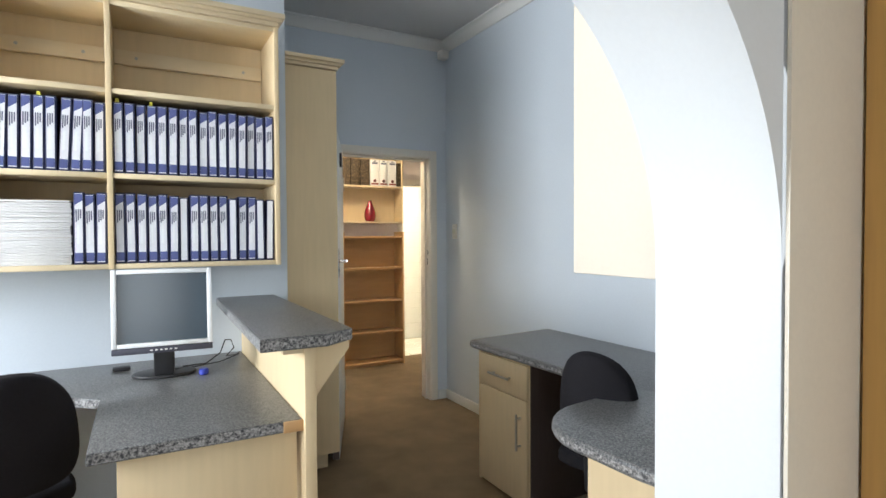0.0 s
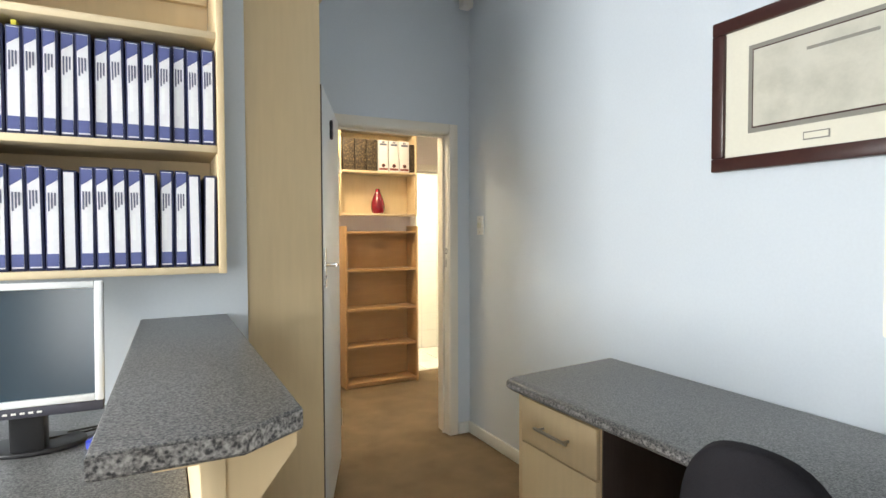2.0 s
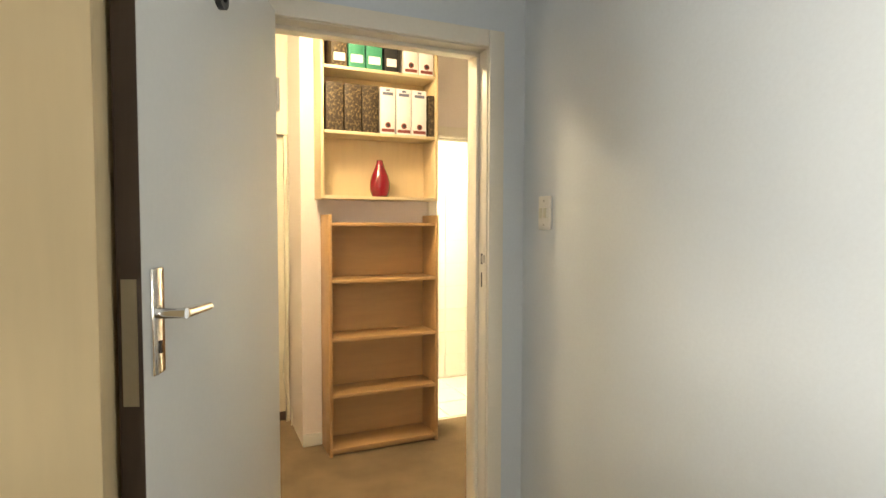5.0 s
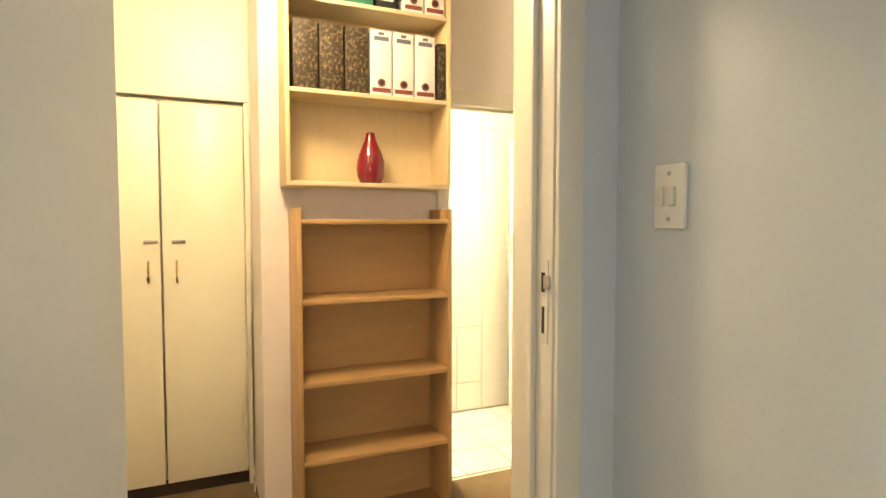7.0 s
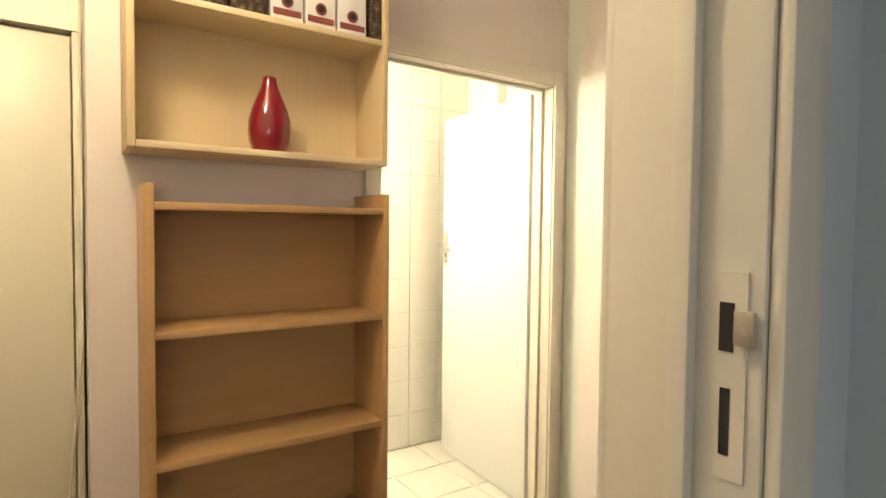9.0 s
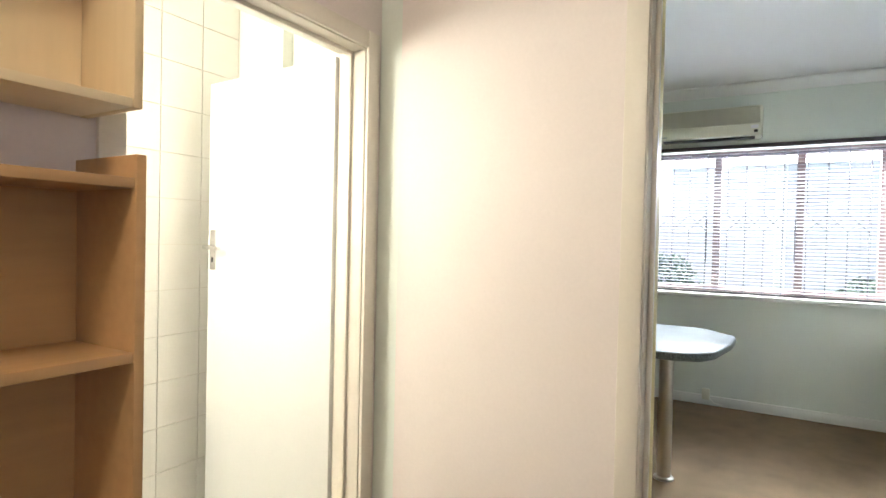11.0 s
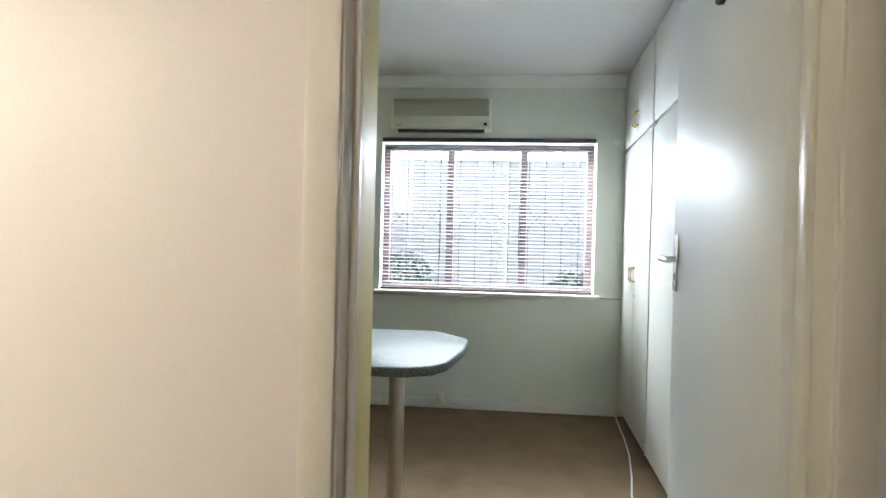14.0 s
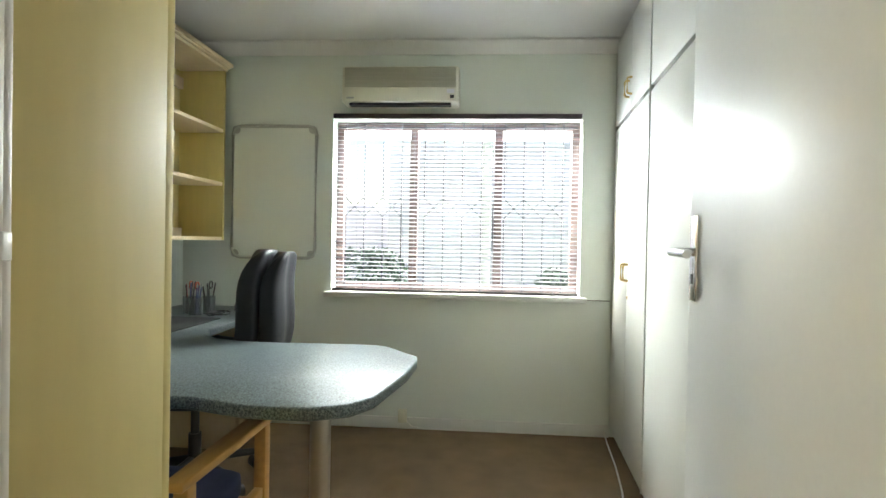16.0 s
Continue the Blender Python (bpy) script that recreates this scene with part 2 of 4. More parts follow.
def cy(a, b, r0, r1=None, seg=20):
    return cyl(bmesh.new(), a, b, r0, r1, seg)


def lathe(profile, seg=32):
    bm = bmesh.new()
    rings = [[bm.verts.new((r * math.cos(2 * math.pi * i / seg), r * math.sin(2 * math.pi * i / seg), z)) for i in range(seg)] for r, z in profile]
    for a, b in zip(rings, rings[1:]):
        for i in range(seg):
            bm.faces.new((a[i], a[(i + 1) % seg], b[(i + 1) % seg], b[i]))
    bm.faces.new(rings[0][::-1])
    bm.faces.new(rings[-1])
    return bm


def tube(points, r, seg=8):
    """A round rod along smooth points."""
    bm = bmesh.new()
    pts = [Vector(p) for p in points]
    rings = []
    for i, p in enumerate(pts):
        d = (pts[min(i + 1, len(pts) - 1)] - pts[max(i - 1, 0)]).normalized()
        q = d.to_track_quat("Z", "Y")
        rings.append([bm.verts.new(p + q @ Vector((r * math.cos(2 * math.pi * k / seg), r * math.sin(2 * math.pi * k / seg), 0))) for k in range(seg)])
    for a, b in zip(rings, rings[1:]):
        for k in range(seg):
            bm.faces.new((a[k], a[(k + 1) % seg], b[(k + 1) % seg], b[k]))
    bm.faces.new(rings[0][::-1])
    bm.faces.new(rings[-1])
    return bm


def arc(cx, cy_, r, a0, a1, n=8):
    return [(cx + r * math.cos(radians(a0 + (a1 - a0) * i / n)), cy_ + r * math.sin(radians(a0 + (a1 - a0) * i / n))) for i in range(n + 1)]


def slab(outline, z0, z1, bevel=0.004):
    """An upright prism over a plan outline."""
    bm = bmesh.new()
    low, top = ([bm.verts.new((x, y, z)) for x, y in outline] for z in (z0, z1))
    bm.faces.new(low[::-1])
    bm.faces.new(top)
    n = len(outline)
    for i in range(n):
        bm.faces.new((low[i], low[(i + 1) % n], top[(i + 1) % n], top[i]))
    bmesh.ops.recalc_face_normals(bm, faces=bm.faces)
    if bevel:
        edges = [e for e in bm.edges if abs(e.verts[0].co.z - e.verts[1].co.z) < 1e-6]
        bmesh.ops.bevel(bm, geom=edges, offset=bevel, segments=3, affect="EDGES", profile=0.5)
    return bm


def edge_band(outline, z0, z1):
    """A thin strip proud of a slab's side, for a laminate edge."""
    bm = bmesh.new()
    n = len(outline)
    area = sum(outline[i][0] * outline[(i + 1) % n][1] - outline[(i + 1) % n][0] * outline[i][1] for i in range(n))
    sg = 1 if area > 0 else -1
    off = []
    for i in range(n):
        p, q, r = Vector(outline[i - 1]), Vector(outline[i]), Vector(outline[(i + 1) % n])
        a, b = (q - p).normalized(), (r - q).normalized()
        m = Vector((a.y + b.y, -a.x - b.x)).normalized() * sg
        off.append(q + m * 0.0012 / max(0.5, abs(m.dot(Vector((a.y, -a.x))))))
    lo, hi = ([bm.verts.new((v.x, v.y, z)) for v in off] for z in (z0, z1))
    for i in range(n):
        bm.faces.new((lo[i], lo[(i + 1) % n], hi[(i + 1) % n], hi[i]))
    return bm


def cushion(w, d, h, soft, n=10):
    """A padded block with rounded sides, centred on its base."""
    bm = bmesh.new()
    bmesh.ops.create_cube(bm, size=1.0)
    bmesh.ops.subdivide_edges(bm, edges=bm.edges, cuts=n, use_grid_fill=True)
    for v in bm.verts:
        p = v.co * 2
        k = 5.0
        s = (abs(p.x) ** k + abs(p.y) ** k + abs(p.z) ** k) ** (1 / k)
        q = p / s * (1 - soft) + p * soft if s else p
        v.co = Vector((q.x * w / 2, q.y * d / 2, q.z * h / 2 + h / 2))
    return bm


def moved(bm, m):
    bmesh.ops.transform(bm, matrix=m, verts=bm.verts)
    return bm


def smooth(bm, angle=40):
    for f in bm.faces:
        f.smooth = True
    for e in bm.edges:
        if len(e.link_faces) == 2 and e.calc_face_angle(0) > radians(angle):
            e.smooth = False
    return bm


def part(name, bm, material, parent=None, label=""):
    bmesh.ops.recalc_face_normals(bm, faces=bm.faces)
    smooth(bm)
    me = bpy.data.meshes.new(name)
    bm.to_mesh(me)
    bm.free()
    me.materials.append(material)
    ob = new(name, me)
    ob.parent = parent
    if label:
        ob["label"] = label
    return ob


def thing(name, at, label, category, group="", rz=0):
    ob = new(name)
    ob.empty_display_size = 0.1
    ob.matrix_basis = pose(*at, 0, 0, rz)
    return tagged(ob, label, category, group)


def structure(name, bm, material, label, category, parent=None):
    ob = part(name, bm, material, parent)
    return tagged(ob, label, category, kind="structure")


def lettering(text, size, depth, material, parent, m, name="number"):
    cu = bpy.data.curves.new(name, "FONT")
    cu.body, cu.size, cu.extrude, cu.bevel_depth, cu.align_x = text, size, depth, 0.001, "CENTER"
    tmp = bpy.data.objects.new("tmp", cu)
    me = bpy.data.meshes.new_from_object(tmp)
    bpy.data.objects.remove(tmp)
    me.materials.append(material)
    me.transform(m)
    ob = new(name, me)
    ob.parent = parent
    return ob


def wall_x(x0, x1, y0, y1, h, holes=(), z0=0.0):
    """A wall along y, between x0 and x1, with holes (y0, y1, z0, z1)."""
    bm = bmesh.new()
    at = y0
    for a, b, lo, hi in sorted(holes):
        box(bm, x0, x1, at, a, z0, h)
        if lo > z0:
            box(bm, x0, x1, a, b, z0, lo)
        if hi < h:
            box(bm, x0, x1, a, b, hi, h)
        at = b
    box(bm, x0, x1, at, y1, z0, h)
    return bm


def wall_y(y0, y1, x0, x1, h, holes=(), z0=0.0):
    bm = wall_x(y0, y1, x0, x1, h, holes, z0)
    for v in bm.verts:
        v.co.x, v.co.y = v.co.y, v.co.x
    return bm


# ---- the setting ----
XE, YD, YH, XH, XF, YW = 2.79, 4.60, 6.15, 4.04, 7.20, 6.80
XO = 3.975  # hall face of the wall beside the office doorway
structure("ground", bx(-300, 300, -300, 300, -0.42, -0.30, bevel=0), M_GRASS, "green lawn around the building", "ground")
structure("floor", bx(-2.2, 7.4, -2.2, 6.24, -0.25, 0.0, bevel=0), M_CARPET, "short brown carpet through reception, hall and office", "floor")
structure("floor_office", bx(4.3, 7.4, 6.24, 7.0, -0.25, 0.0, bevel=0), M_CARPET, "short brown carpet along the office desk", "floor")
structure("floor_cupboard_recess", bx(0.9, 2.3, 6.24, 7.4, -0.25, 0.0, bevel=0), M_CARPET, "short brown carpet at the hall cupboard", "floor")

# entrance lobby in front of the arch
structure("wall_lobby_west", wall_x(-1.3, -1.2, -2.0, 1.105, 2.95), M_CREAM, "cream painted lobby wall", "wall")
structure("wall_lobby_south", wall_y(-2.1, -2.0, -1.3, 2.0, 2.95, [(-0.9, 0.3, 0.7, 2.3)]), M_CREAM, "cream painted lobby wall with a window opening", "wall")
structure("wall_lobby_east", wall_x(1.84, 1.94, -2.0, 1.105, 2.95), M_CREAM, "cream painted lobby wall", "wall")


def arched_wall():
    """A wall across x with a round-headed opening."""
    bm = bmesh.new()
    x0, x1, c, r, spring, top = -2.1, 2.9, 0.82, 0.65, 1.30, 2.95
    head = [(c + r * math.cos(math.pi * i / 40), spring + r * math.sin(math.pi * i / 40)) for i in range(41)]
    box(bm, c + r, x1, 1.105, 1.36, 0, spring)
    box(bm, x0, c - r, 1.105, 1.36, 0, spring)
    box(bm, c + r, x1, 1.105, 1.36, spring, top)
    box(bm, x0, c - r, 1.105, 1.36, spring, top)
    for (xa, za), (xb, zb) in zip(head, head[1:]):
        q = [bm.verts.new(p) for p in ((xa, 1.105, za), (xb, 1.105, zb), (xb, 1.105, top), (xa, 1.105, top), (xa, 1.36, za), (xb, 1.36, zb), (xb, 1.36, top), (xa, 1.36, top))]
        for f in ((0, 1, 2, 3), (4, 7, 6, 5), (0, 4, 5, 1), (2, 6, 7, 3)):
            bm.faces.new([q[i] for i in f])
    bmesh.ops.remove_doubles(bm, verts=bm.verts, dist=0.0001)
    return bm


arch = structure("wall_arch", arched_wall(), M_ARCH, "thick white wall with a round-headed arch", "wall")
structure("wall_arch_lobby_face", bx(1.475, 1.84, 1.095, 1.102, 0, 2.95, bevel=0), M_CREAM, "cream painted face beside the arch", "wall")
# Added cream block standing for a yellowish rectangle just past the arch.
structure("wall_cream_panel", bx(1.50, 1.62, 1.362, 1.64, 1.265, 2.94, bevel=0.004), M_CREAM, "cream panel hanging past the arch above the counter", "wall")
post = thing("door_frame", (1.70, 0.90, 0), "varnished golden pine door frame beside the arch", "door frame")
part("post", bx(0, 0.13, 0.0, 0.19, 0, 2.2, bevel=0.006), M_PINE, post)
part("stop_bead", bx(-0.012, 0, 0.08, 0.12, 0, 2.2, bevel=0.003), M_PINE, post)

# reception
structure("wall_reception_west", wall_x(-2.1, -2.0, 1.36, 3.7, 2.95, [(1.7, 3.2, 1.0, 2.3)]), M_BLUE, "pale blue wall with the reception window", "wall")
structure("wall_reception_shelves", wall_y(3.60, 3.75, -2.1, 1.24, 2.95), M_BLUE, "pale blue wall behind the binder shelves", "wall")
structure("wall_reception_nib", wall_x(1.13, 1.24, 3.75, 4.60, 2.95), M_BLUE, "pale blue wall beside the tall cabinet", "wall")
structure("wall_reception_east", wall_x(XE, XE + 0.11, 1.36, YD, 2.95), M_BLUE, "pale blue painted wall with a framed certificate", "wall")
structure("wall_reception_door", wall_y(YD, YD + 0.075, 1.13, XE + 0.11, 2.95, [(1.815, 2.65, 0, 2.015)]), M_BLUE, "pale blue wall with the hall doorway", "wall")
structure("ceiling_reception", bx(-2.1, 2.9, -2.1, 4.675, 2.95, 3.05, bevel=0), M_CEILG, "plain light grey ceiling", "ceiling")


def cornice(name, runs, material):
    """Coved strips (x0, y0, x1, y1, nx, ny) under a ceiling at z, with n the way into the room."""
    bm = bmesh.new()
    for x0, y0, x1, y1, nx, ny, z in runs:
        pr = [(0, 0), (0, -0.075), (0.012, -0.075), (0.020, -0.055), (0.045, -0.022), (0.062, -0.014), (0.075, -0.012), (0.075, 0)]
        a = [bm.verts.new((x0 + nx * u, y0 + ny * u, z + w)) for u, w in pr]
        b = [bm.verts.new((x1 + nx * u, y1 + ny * u, z + w)) for u, w in pr]
        for i in range(len(pr)):
            j = (i + 1) % len(pr)
            bm.faces.new((a[i], a[j], b[j], b[i]))
        bm.faces.new(a)
        bm.faces.new(b[::-1])
    return structure(name, bm, material, "coved plaster cornice", "cornice")


cornice("cornice_reception", [(1.25, YD, XE, YD, 0, -1, 2.948), (XE, 1.36, XE, YD, -1, 0, 2.948), (-2.0, 3.6, 1.25, 3.6, 0, -1, 2.948)], M_CEIL)
structure("baseboard_reception_east", bx(XE - 0.014, XE, 3.15, YD, 0, 0.075, bevel=0.003), M_GLOSS, "white skirting board", "baseboard")
structure("baseboard_reception_door", bx(2.70, XE - 0.014, YD - 0.014, YD, 0, 0.075, bevel=0.003), M_GLOSS, "white skirting board", "baseboard")

# hall
structure("wall_hall_south", wall_y(YD + 0.075, YD + 0.15, 0.95, XE + 0.11, 2.6, [(1.815, 2.65, 0, 2.015)]), M_HALL, "warm white hall wall with a doorway", "wall")
structure("wall_hall_west", wall_x(0.9, 1.0, 4.75, 7.0, 2.6), M_HALL, "warm white hall wall", "wall")
structure("wall_hall_corridor", wall_x(2.9, 2.96, 3.3, 4.60, 2.6), M_HALL, "warm white corridor wall", "wall")
structure("wall_hall_end", wall_y(3.2, 3.3, 2.8, 4.2, 2.6), M_HALL, "warm white corridor end wall", "wall")
structure("wall_hall_north", wall_y(YH, YH + 0.06, 2.22, XH, 2.6, [(3.09, 3.95, 0, 1.945)]), M_HALL, "warm white hall wall with the washroom doorway", "wall")
structure("wall_hall_recess", wall_x(2.22, 2.30, YH + 0.06, 7.0, 2.6), M_HALL, "warm white wall beside the cupboard", "wall")
structure("wall_hall_cupboard_head", wall_y(6.63, 6.70, 1.0, 2.22, 2.6, z0=1.945), M_CUPB, "cream wall above the cupboard", "wall")
structure("wall_hall_recess_back", wall_y(7.0, 7.1, 0.9, 2.3, 2.6), M_HALL, "wall behind the cupboard", "wall")
east = wall_x(XO, XO + 0.055, 3.3, YH + 0.06, 2.6, [(4.38, 5.21, 0, 2.03)])
for v in east.verts:  # the wall runs slightly out of square to the corner
    if v.co.y > YH:
        v.co.x += XH - XO
structure("wall_hall_east", east, M_HALL, "warm white wall with the office doorway", "wall")
structure("ceiling_corridor", bx(XE + 0.11, XO + 0.055, 3.2, 4.675, 2.6, 2.7, bevel=0), M_CEIL, "plain white corridor ceiling", "ceiling")
structure("ceiling_hall", bx(0.9, XH + 0.06, 4.675, 7.1, 2.6, 2.7, bevel=0), M_CEIL, "plain white hall ceiling", "ceiling")
structure("baseboard_hall_north", bx(2.22, 2.335, YH - 0.012, YH, 0, 0.075, bevel=0.003), M_GLOSS, "white skirting board", "baseboard")

# washroom
structure("wall_washroom_south", wall_y(YH + 0.06, YH + 0.12, 2.30, 4.30, 2.5, [(3.09, 3.95, 0, 1.945)]), M_TILE, "pale washroom wall with a doorway", "wall")
structure("wall_washroom_west", wall_x(2.30, 2.34, YH + 0.12, 7.25, 2.5), M_TILE, "pale washroom wall", "wall")
structure("wall_washroom_east", wall_x(4.22, 4.30, YH + 0.12, 7.25, 2.5), M_TILE, "pale washroom wall", "wall")
wash_n = structure("wall_washroom_north", wall_y(7.17, 7.25, 2.34, 4.22, 2.5), M_GROUT, "tiled washroom wall", "wall")
structure("ceiling_washroom", bx(2.30, 4.30, YH + 0.06, 7.25, 2.5, 2.6, bevel=0), M_CEIL, "plain white washroom ceiling", "ceiling")
wash_f = structure("floor_washroom", bx(2.30, 4.30, 6.24, 7.25, -0.25, -0.004, bevel=0), M_GROUT, "tiled washroom floor", "floor")

# office
structure("wall_office_west", wall_x(XO + 0.055, XO + 0.11, 3.3, 6.2, 2.49, [(4.38, 5.21, 0, 2.03)]), M_MINT, "pale mint wall with the doorway", "wall")
structure("wall_office_west_return", wall_x(4.302, 4.36, 6.2, 6.9, 2.49), M_MINT, "pale mint wall beside the desk", "wall")
structure("wall_office_south", wall_y(3.3, 3.4, XO + 0.11, 7.35, 2.49), M_MINT, "pale mint wall behind the cupboards", "wall")
structure("wall_office_north", wall_y(YW, YW + 0.1, XH + 0.12, 7.35, 2.49), M_MINT, "pale mint wall behind the shelves", "wall")
WIN = (4.19, 5.79, 0.88, 2.00)
structure("wall_office_window", wall_x(XF, XF + 0.22, 3.3, 6.9, 2.49, [WIN]), M_MINT, "pale mint wall with a wide window", "wall")
structure("ceiling_office", bx(XO + 0.055, 7.42, 3.3, 6.9, 2.49, 2.6, bevel=0), M_CEIL, "white ceiling", "ceiling")
cornice("cornice_office", [(XF, 3.99, XF, YW, -1, 0, 2.488), (XH + 0.12, YW, XF, YW, 0, -1, 2.488)], M_CEIL)
structure("baseboard_office_window", bx(XF - 0.016, XF, 3.99, YW, 0, 0.075, bevel=0.004), M_GLOSS, "white skirting board", "baseboard")


# ---- doors ----
def frame_trim(name, w, h, depth, material, label):
    """A pressed door frame: opening w by h in local x, z; y from 0 to depth through the wall."""
    f = tagged(new(name), label, "door frame", kind="structure")
    for nm, a, b in (("jamb", -0.02, 0.0), ("jamb", w, w + 0.02)):
        part(nm, bx(a, b, 0, depth, 0, h, bevel=0.002), material, f)
    part("head", bx(-0.02, w + 0.02, 0, depth, h, h + 0.02, bevel=0.002), material, f)
    for y in (-0.014, depth):
        part("architrave", bx(-0.065, -0.004, y, y + 0.014, 0, h + 0.065, bevel=0.004), material, f)
        part("architrave", bx(w + 0.004, w + 0.065, y, y + 0.014, 0, h + 0.065, bevel=0.004), material, f)
        part("architrave", bx(-0.003, w + 0.003, y + 0.001, y + 0.013, h + 0.004, h + 0.065, bevel=0.004), material, f)
    for a, b in ((0.0, 0.014), (w - 0.014, w)):
        part("door_stop", bx(a, b, 0.055, 0.075, 0, h - 0.014, bevel=0.002), material, f)
    part("door_stop", bx(0.0, w, 0.055, 0.075, h - 0.014, h, bevel=0.002), material, f)
    return f


def lever(parent, x, z, y, side, toward, material):
    """A lever handle on a long plate, on the face at y; side +1 or -1 in y."""
    h = part("handle_plate", bx(x - 0.02, x + 0.02, min(y, y + side * 0.007), max(y, y + side * 0.007), z - 0.10, z + 0.075, bevel=0.003), material, parent, "chrome handle plate")
    part("lever", cyl(cy((x, y, z), (x, y + side * 0.05, z), 0.009), (x, y + side * 0.047, z), (x + toward * 0.105, y + side * 0.047, z - 0.004), 0.0095, 0.008), material, h)
    part("keyhole", bx(x - 0.004, x + 0.004, min(y + side * 0.007, y + side * 0.009), max(y + side * 0.007, y + side * 0.009), z - 0.065, z - 0.045, bevel=0), M_BLACK, h)


def leaf(name, hinge, rz, w, h, material, label, hand_z, number=None, face=1, at=0.58, drop=0.205, edge=None):
    """A flush door hinged at local x = 0, the leaf along +x, 40 mm thick in y."""
    d = thing(name, hinge, label, "door", rz=rz)
    part("door_leaf", bx(0.0, w, -0.02, 0.02, 0.008, h, bevel=0.002), material, d)
    lever(d, w - 0.04, hand_z, 0.02, 1, -1, M_CHROME)
    lever(d, w - 0.04, hand_z, -0.02, -1, -1, M_CHROME)
    part("lock_plate", bx(w + 0.0016, w + 0.003, -0.012, 0.012, hand_z - 0.14, hand_z + 0.06, bevel=0), M_STEEL, d, "steel lock face plate")
    if edge:
        part("lock_edge", bx(w + 0.0005, w + 0.0015, -0.0185, 0.0185, 0.01, h - 0.002, bevel=0), edge, d, "dark unpainted lock edge")
    for z in (0.25, h - 0.25):
        part("hinge", cy((-0.004, 0.022 * face, z - 0.05), (-0.004, 0.022 * face, z + 0.05), 0.007, seg=12), M_STEEL, d)
    if number:
        lettering(number, 0.135, 0.006, M_BLACK, d, Matrix.Translation((w * at, 0.026 * face, h - drop)) @ pose(0, 0, 0, 90, 0, 180 if face > 0 else 0))
    return d


f1 = frame_trim("door_frame_1", 0.795, 1.99, 0.15, M_FRAME, "off-white painted hall door frame")
f1.matrix_basis = pose(1.835, YD, 0)
sp = part("strike_plate", bx(0.793, 0.795, 0.012, 0.036, 1.10, 1.27, bevel=0.0), M_FRAME, f1, "painted strike plate")
part("latch_hole", bx(0.792, 0.793, 0.022, 0.034, 1.205, 1.245, bevel=0), M_BLACK, sp)
part("latch_lip", bx(0.787, 0.793, 0.004, 0.020, 1.212, 1.240, bevel=0.001), M_STEEL, sp, "steel latch lip")
part("bolt_hole", bx(0.792, 0.793, 0.024, 0.032, 1.120, 1.175, bevel=0), M_BLACK, sp)
leaf("door_1", (1.868, YD - 0.02, 0.0), 180 + 69, 0.85, 2.0, M_DOORW, "open white flush door with a lever handle and number", 1.21, "8", 1, 0.58, 0.18, M_DARKWOOD_SHADE)

f2 = frame_trim("door_frame_2", 0.84, 1.925, 0.12, M_FRAME, "off-white painted washroom door frame")
f2.matrix_basis = pose(3.10, YH, 0)
leaf("door_2", (3.945, YH + 0.125, 0.0), 87, 0.76, 1.915, M_DOORW, "white washroom door standing open inwards", 1.20, None, -1)

f3 = frame_trim("door_frame_3", 0.79, 2.01, 0.11, M_FRAME, "off-white painted office door frame")
f3.matrix_basis = pose(XO, 5.19, 0, 0, 0, -90)
sp = part("strike_plate", bx(0.0, 0.002, 0.084, 0.106, 1.09, 1.235, bevel=0.0), M_FRAME, f3, "painted strike plate")
part("latch_hole", bx(0.002, 0.003, 0.084, 0.094, 1.180, 1.215, bevel=0), M_BLACK, sp)
part("latch_lip", bx(0.002, 0.006, 0.094, 0.112, 1.188, 1.212, bevel=0.001), M_STEEL, sp, "steel latch lip")
part("bolt_hole", bx(0.002, 0.003, 0.086, 0.094, 1.110, 1.158, bevel=0), M_BLACK, sp)
leaf("door_3", (XO + 0.118, 4.397, 0.0), -4, 0.77, 2.0, M_DOORW, "open white gloss office door with number six", 1.20, "6", 1, 0.46, 0.175)


# ---- reception furniture ----
def shelf_unit(name, at, xs, zs, depth, h0, h1, material, label, cap=True, back=True):
    """An open wall shelf: uprights at xs, boards at zs, front at local y = 0."""
    s = thing(name, at, label, "shelf")
    for x in xs:
        part("upright", bx(x - 0.011, x + 0.011, 0, depth, h0, h1, bevel=0.002), material, s)
    for a, b in zip(xs, xs[1:]):
        for z in zs:
            part("shelf_board", bx(a + 0.0115, b - 0.0115, 0.004, depth - 0.008, z - 0.011, z + 0.011, bevel=0.002), M_MAPLEH, s)
    if back:
        part("back_panel", bx(xs[0] + 0.012, xs[-1] - 0.012, depth - 0.007, depth, h0, h1, bevel=0), material, s)
    if cap:
        bm = bmesh.new()
        for k, (o, a, b) in enumerate(((0.010, 0.0, 0.018), (0.022, 0.018, 0.032), (0.036, 0.032, 0.055))):
            box(bm, xs[0] - o, xs[-1] + o, -o, depth, h1 + a, h1 + b + (0.0005 if k < 2 else 0), bevel=0.002)
        part("cornice", bm, M_MAPLEH, s)
    return s


SH = (0.0, 3.28, 0.0)
wall_shelf = shelf_unit("wall_shelf", SH, (-0.55, -0.02, 0.435, 1.125), (1.238, 1.622, 1.978), 0.318, 1.226, 2.36, M_MAPLE, "maple wall shelves half full of binders")
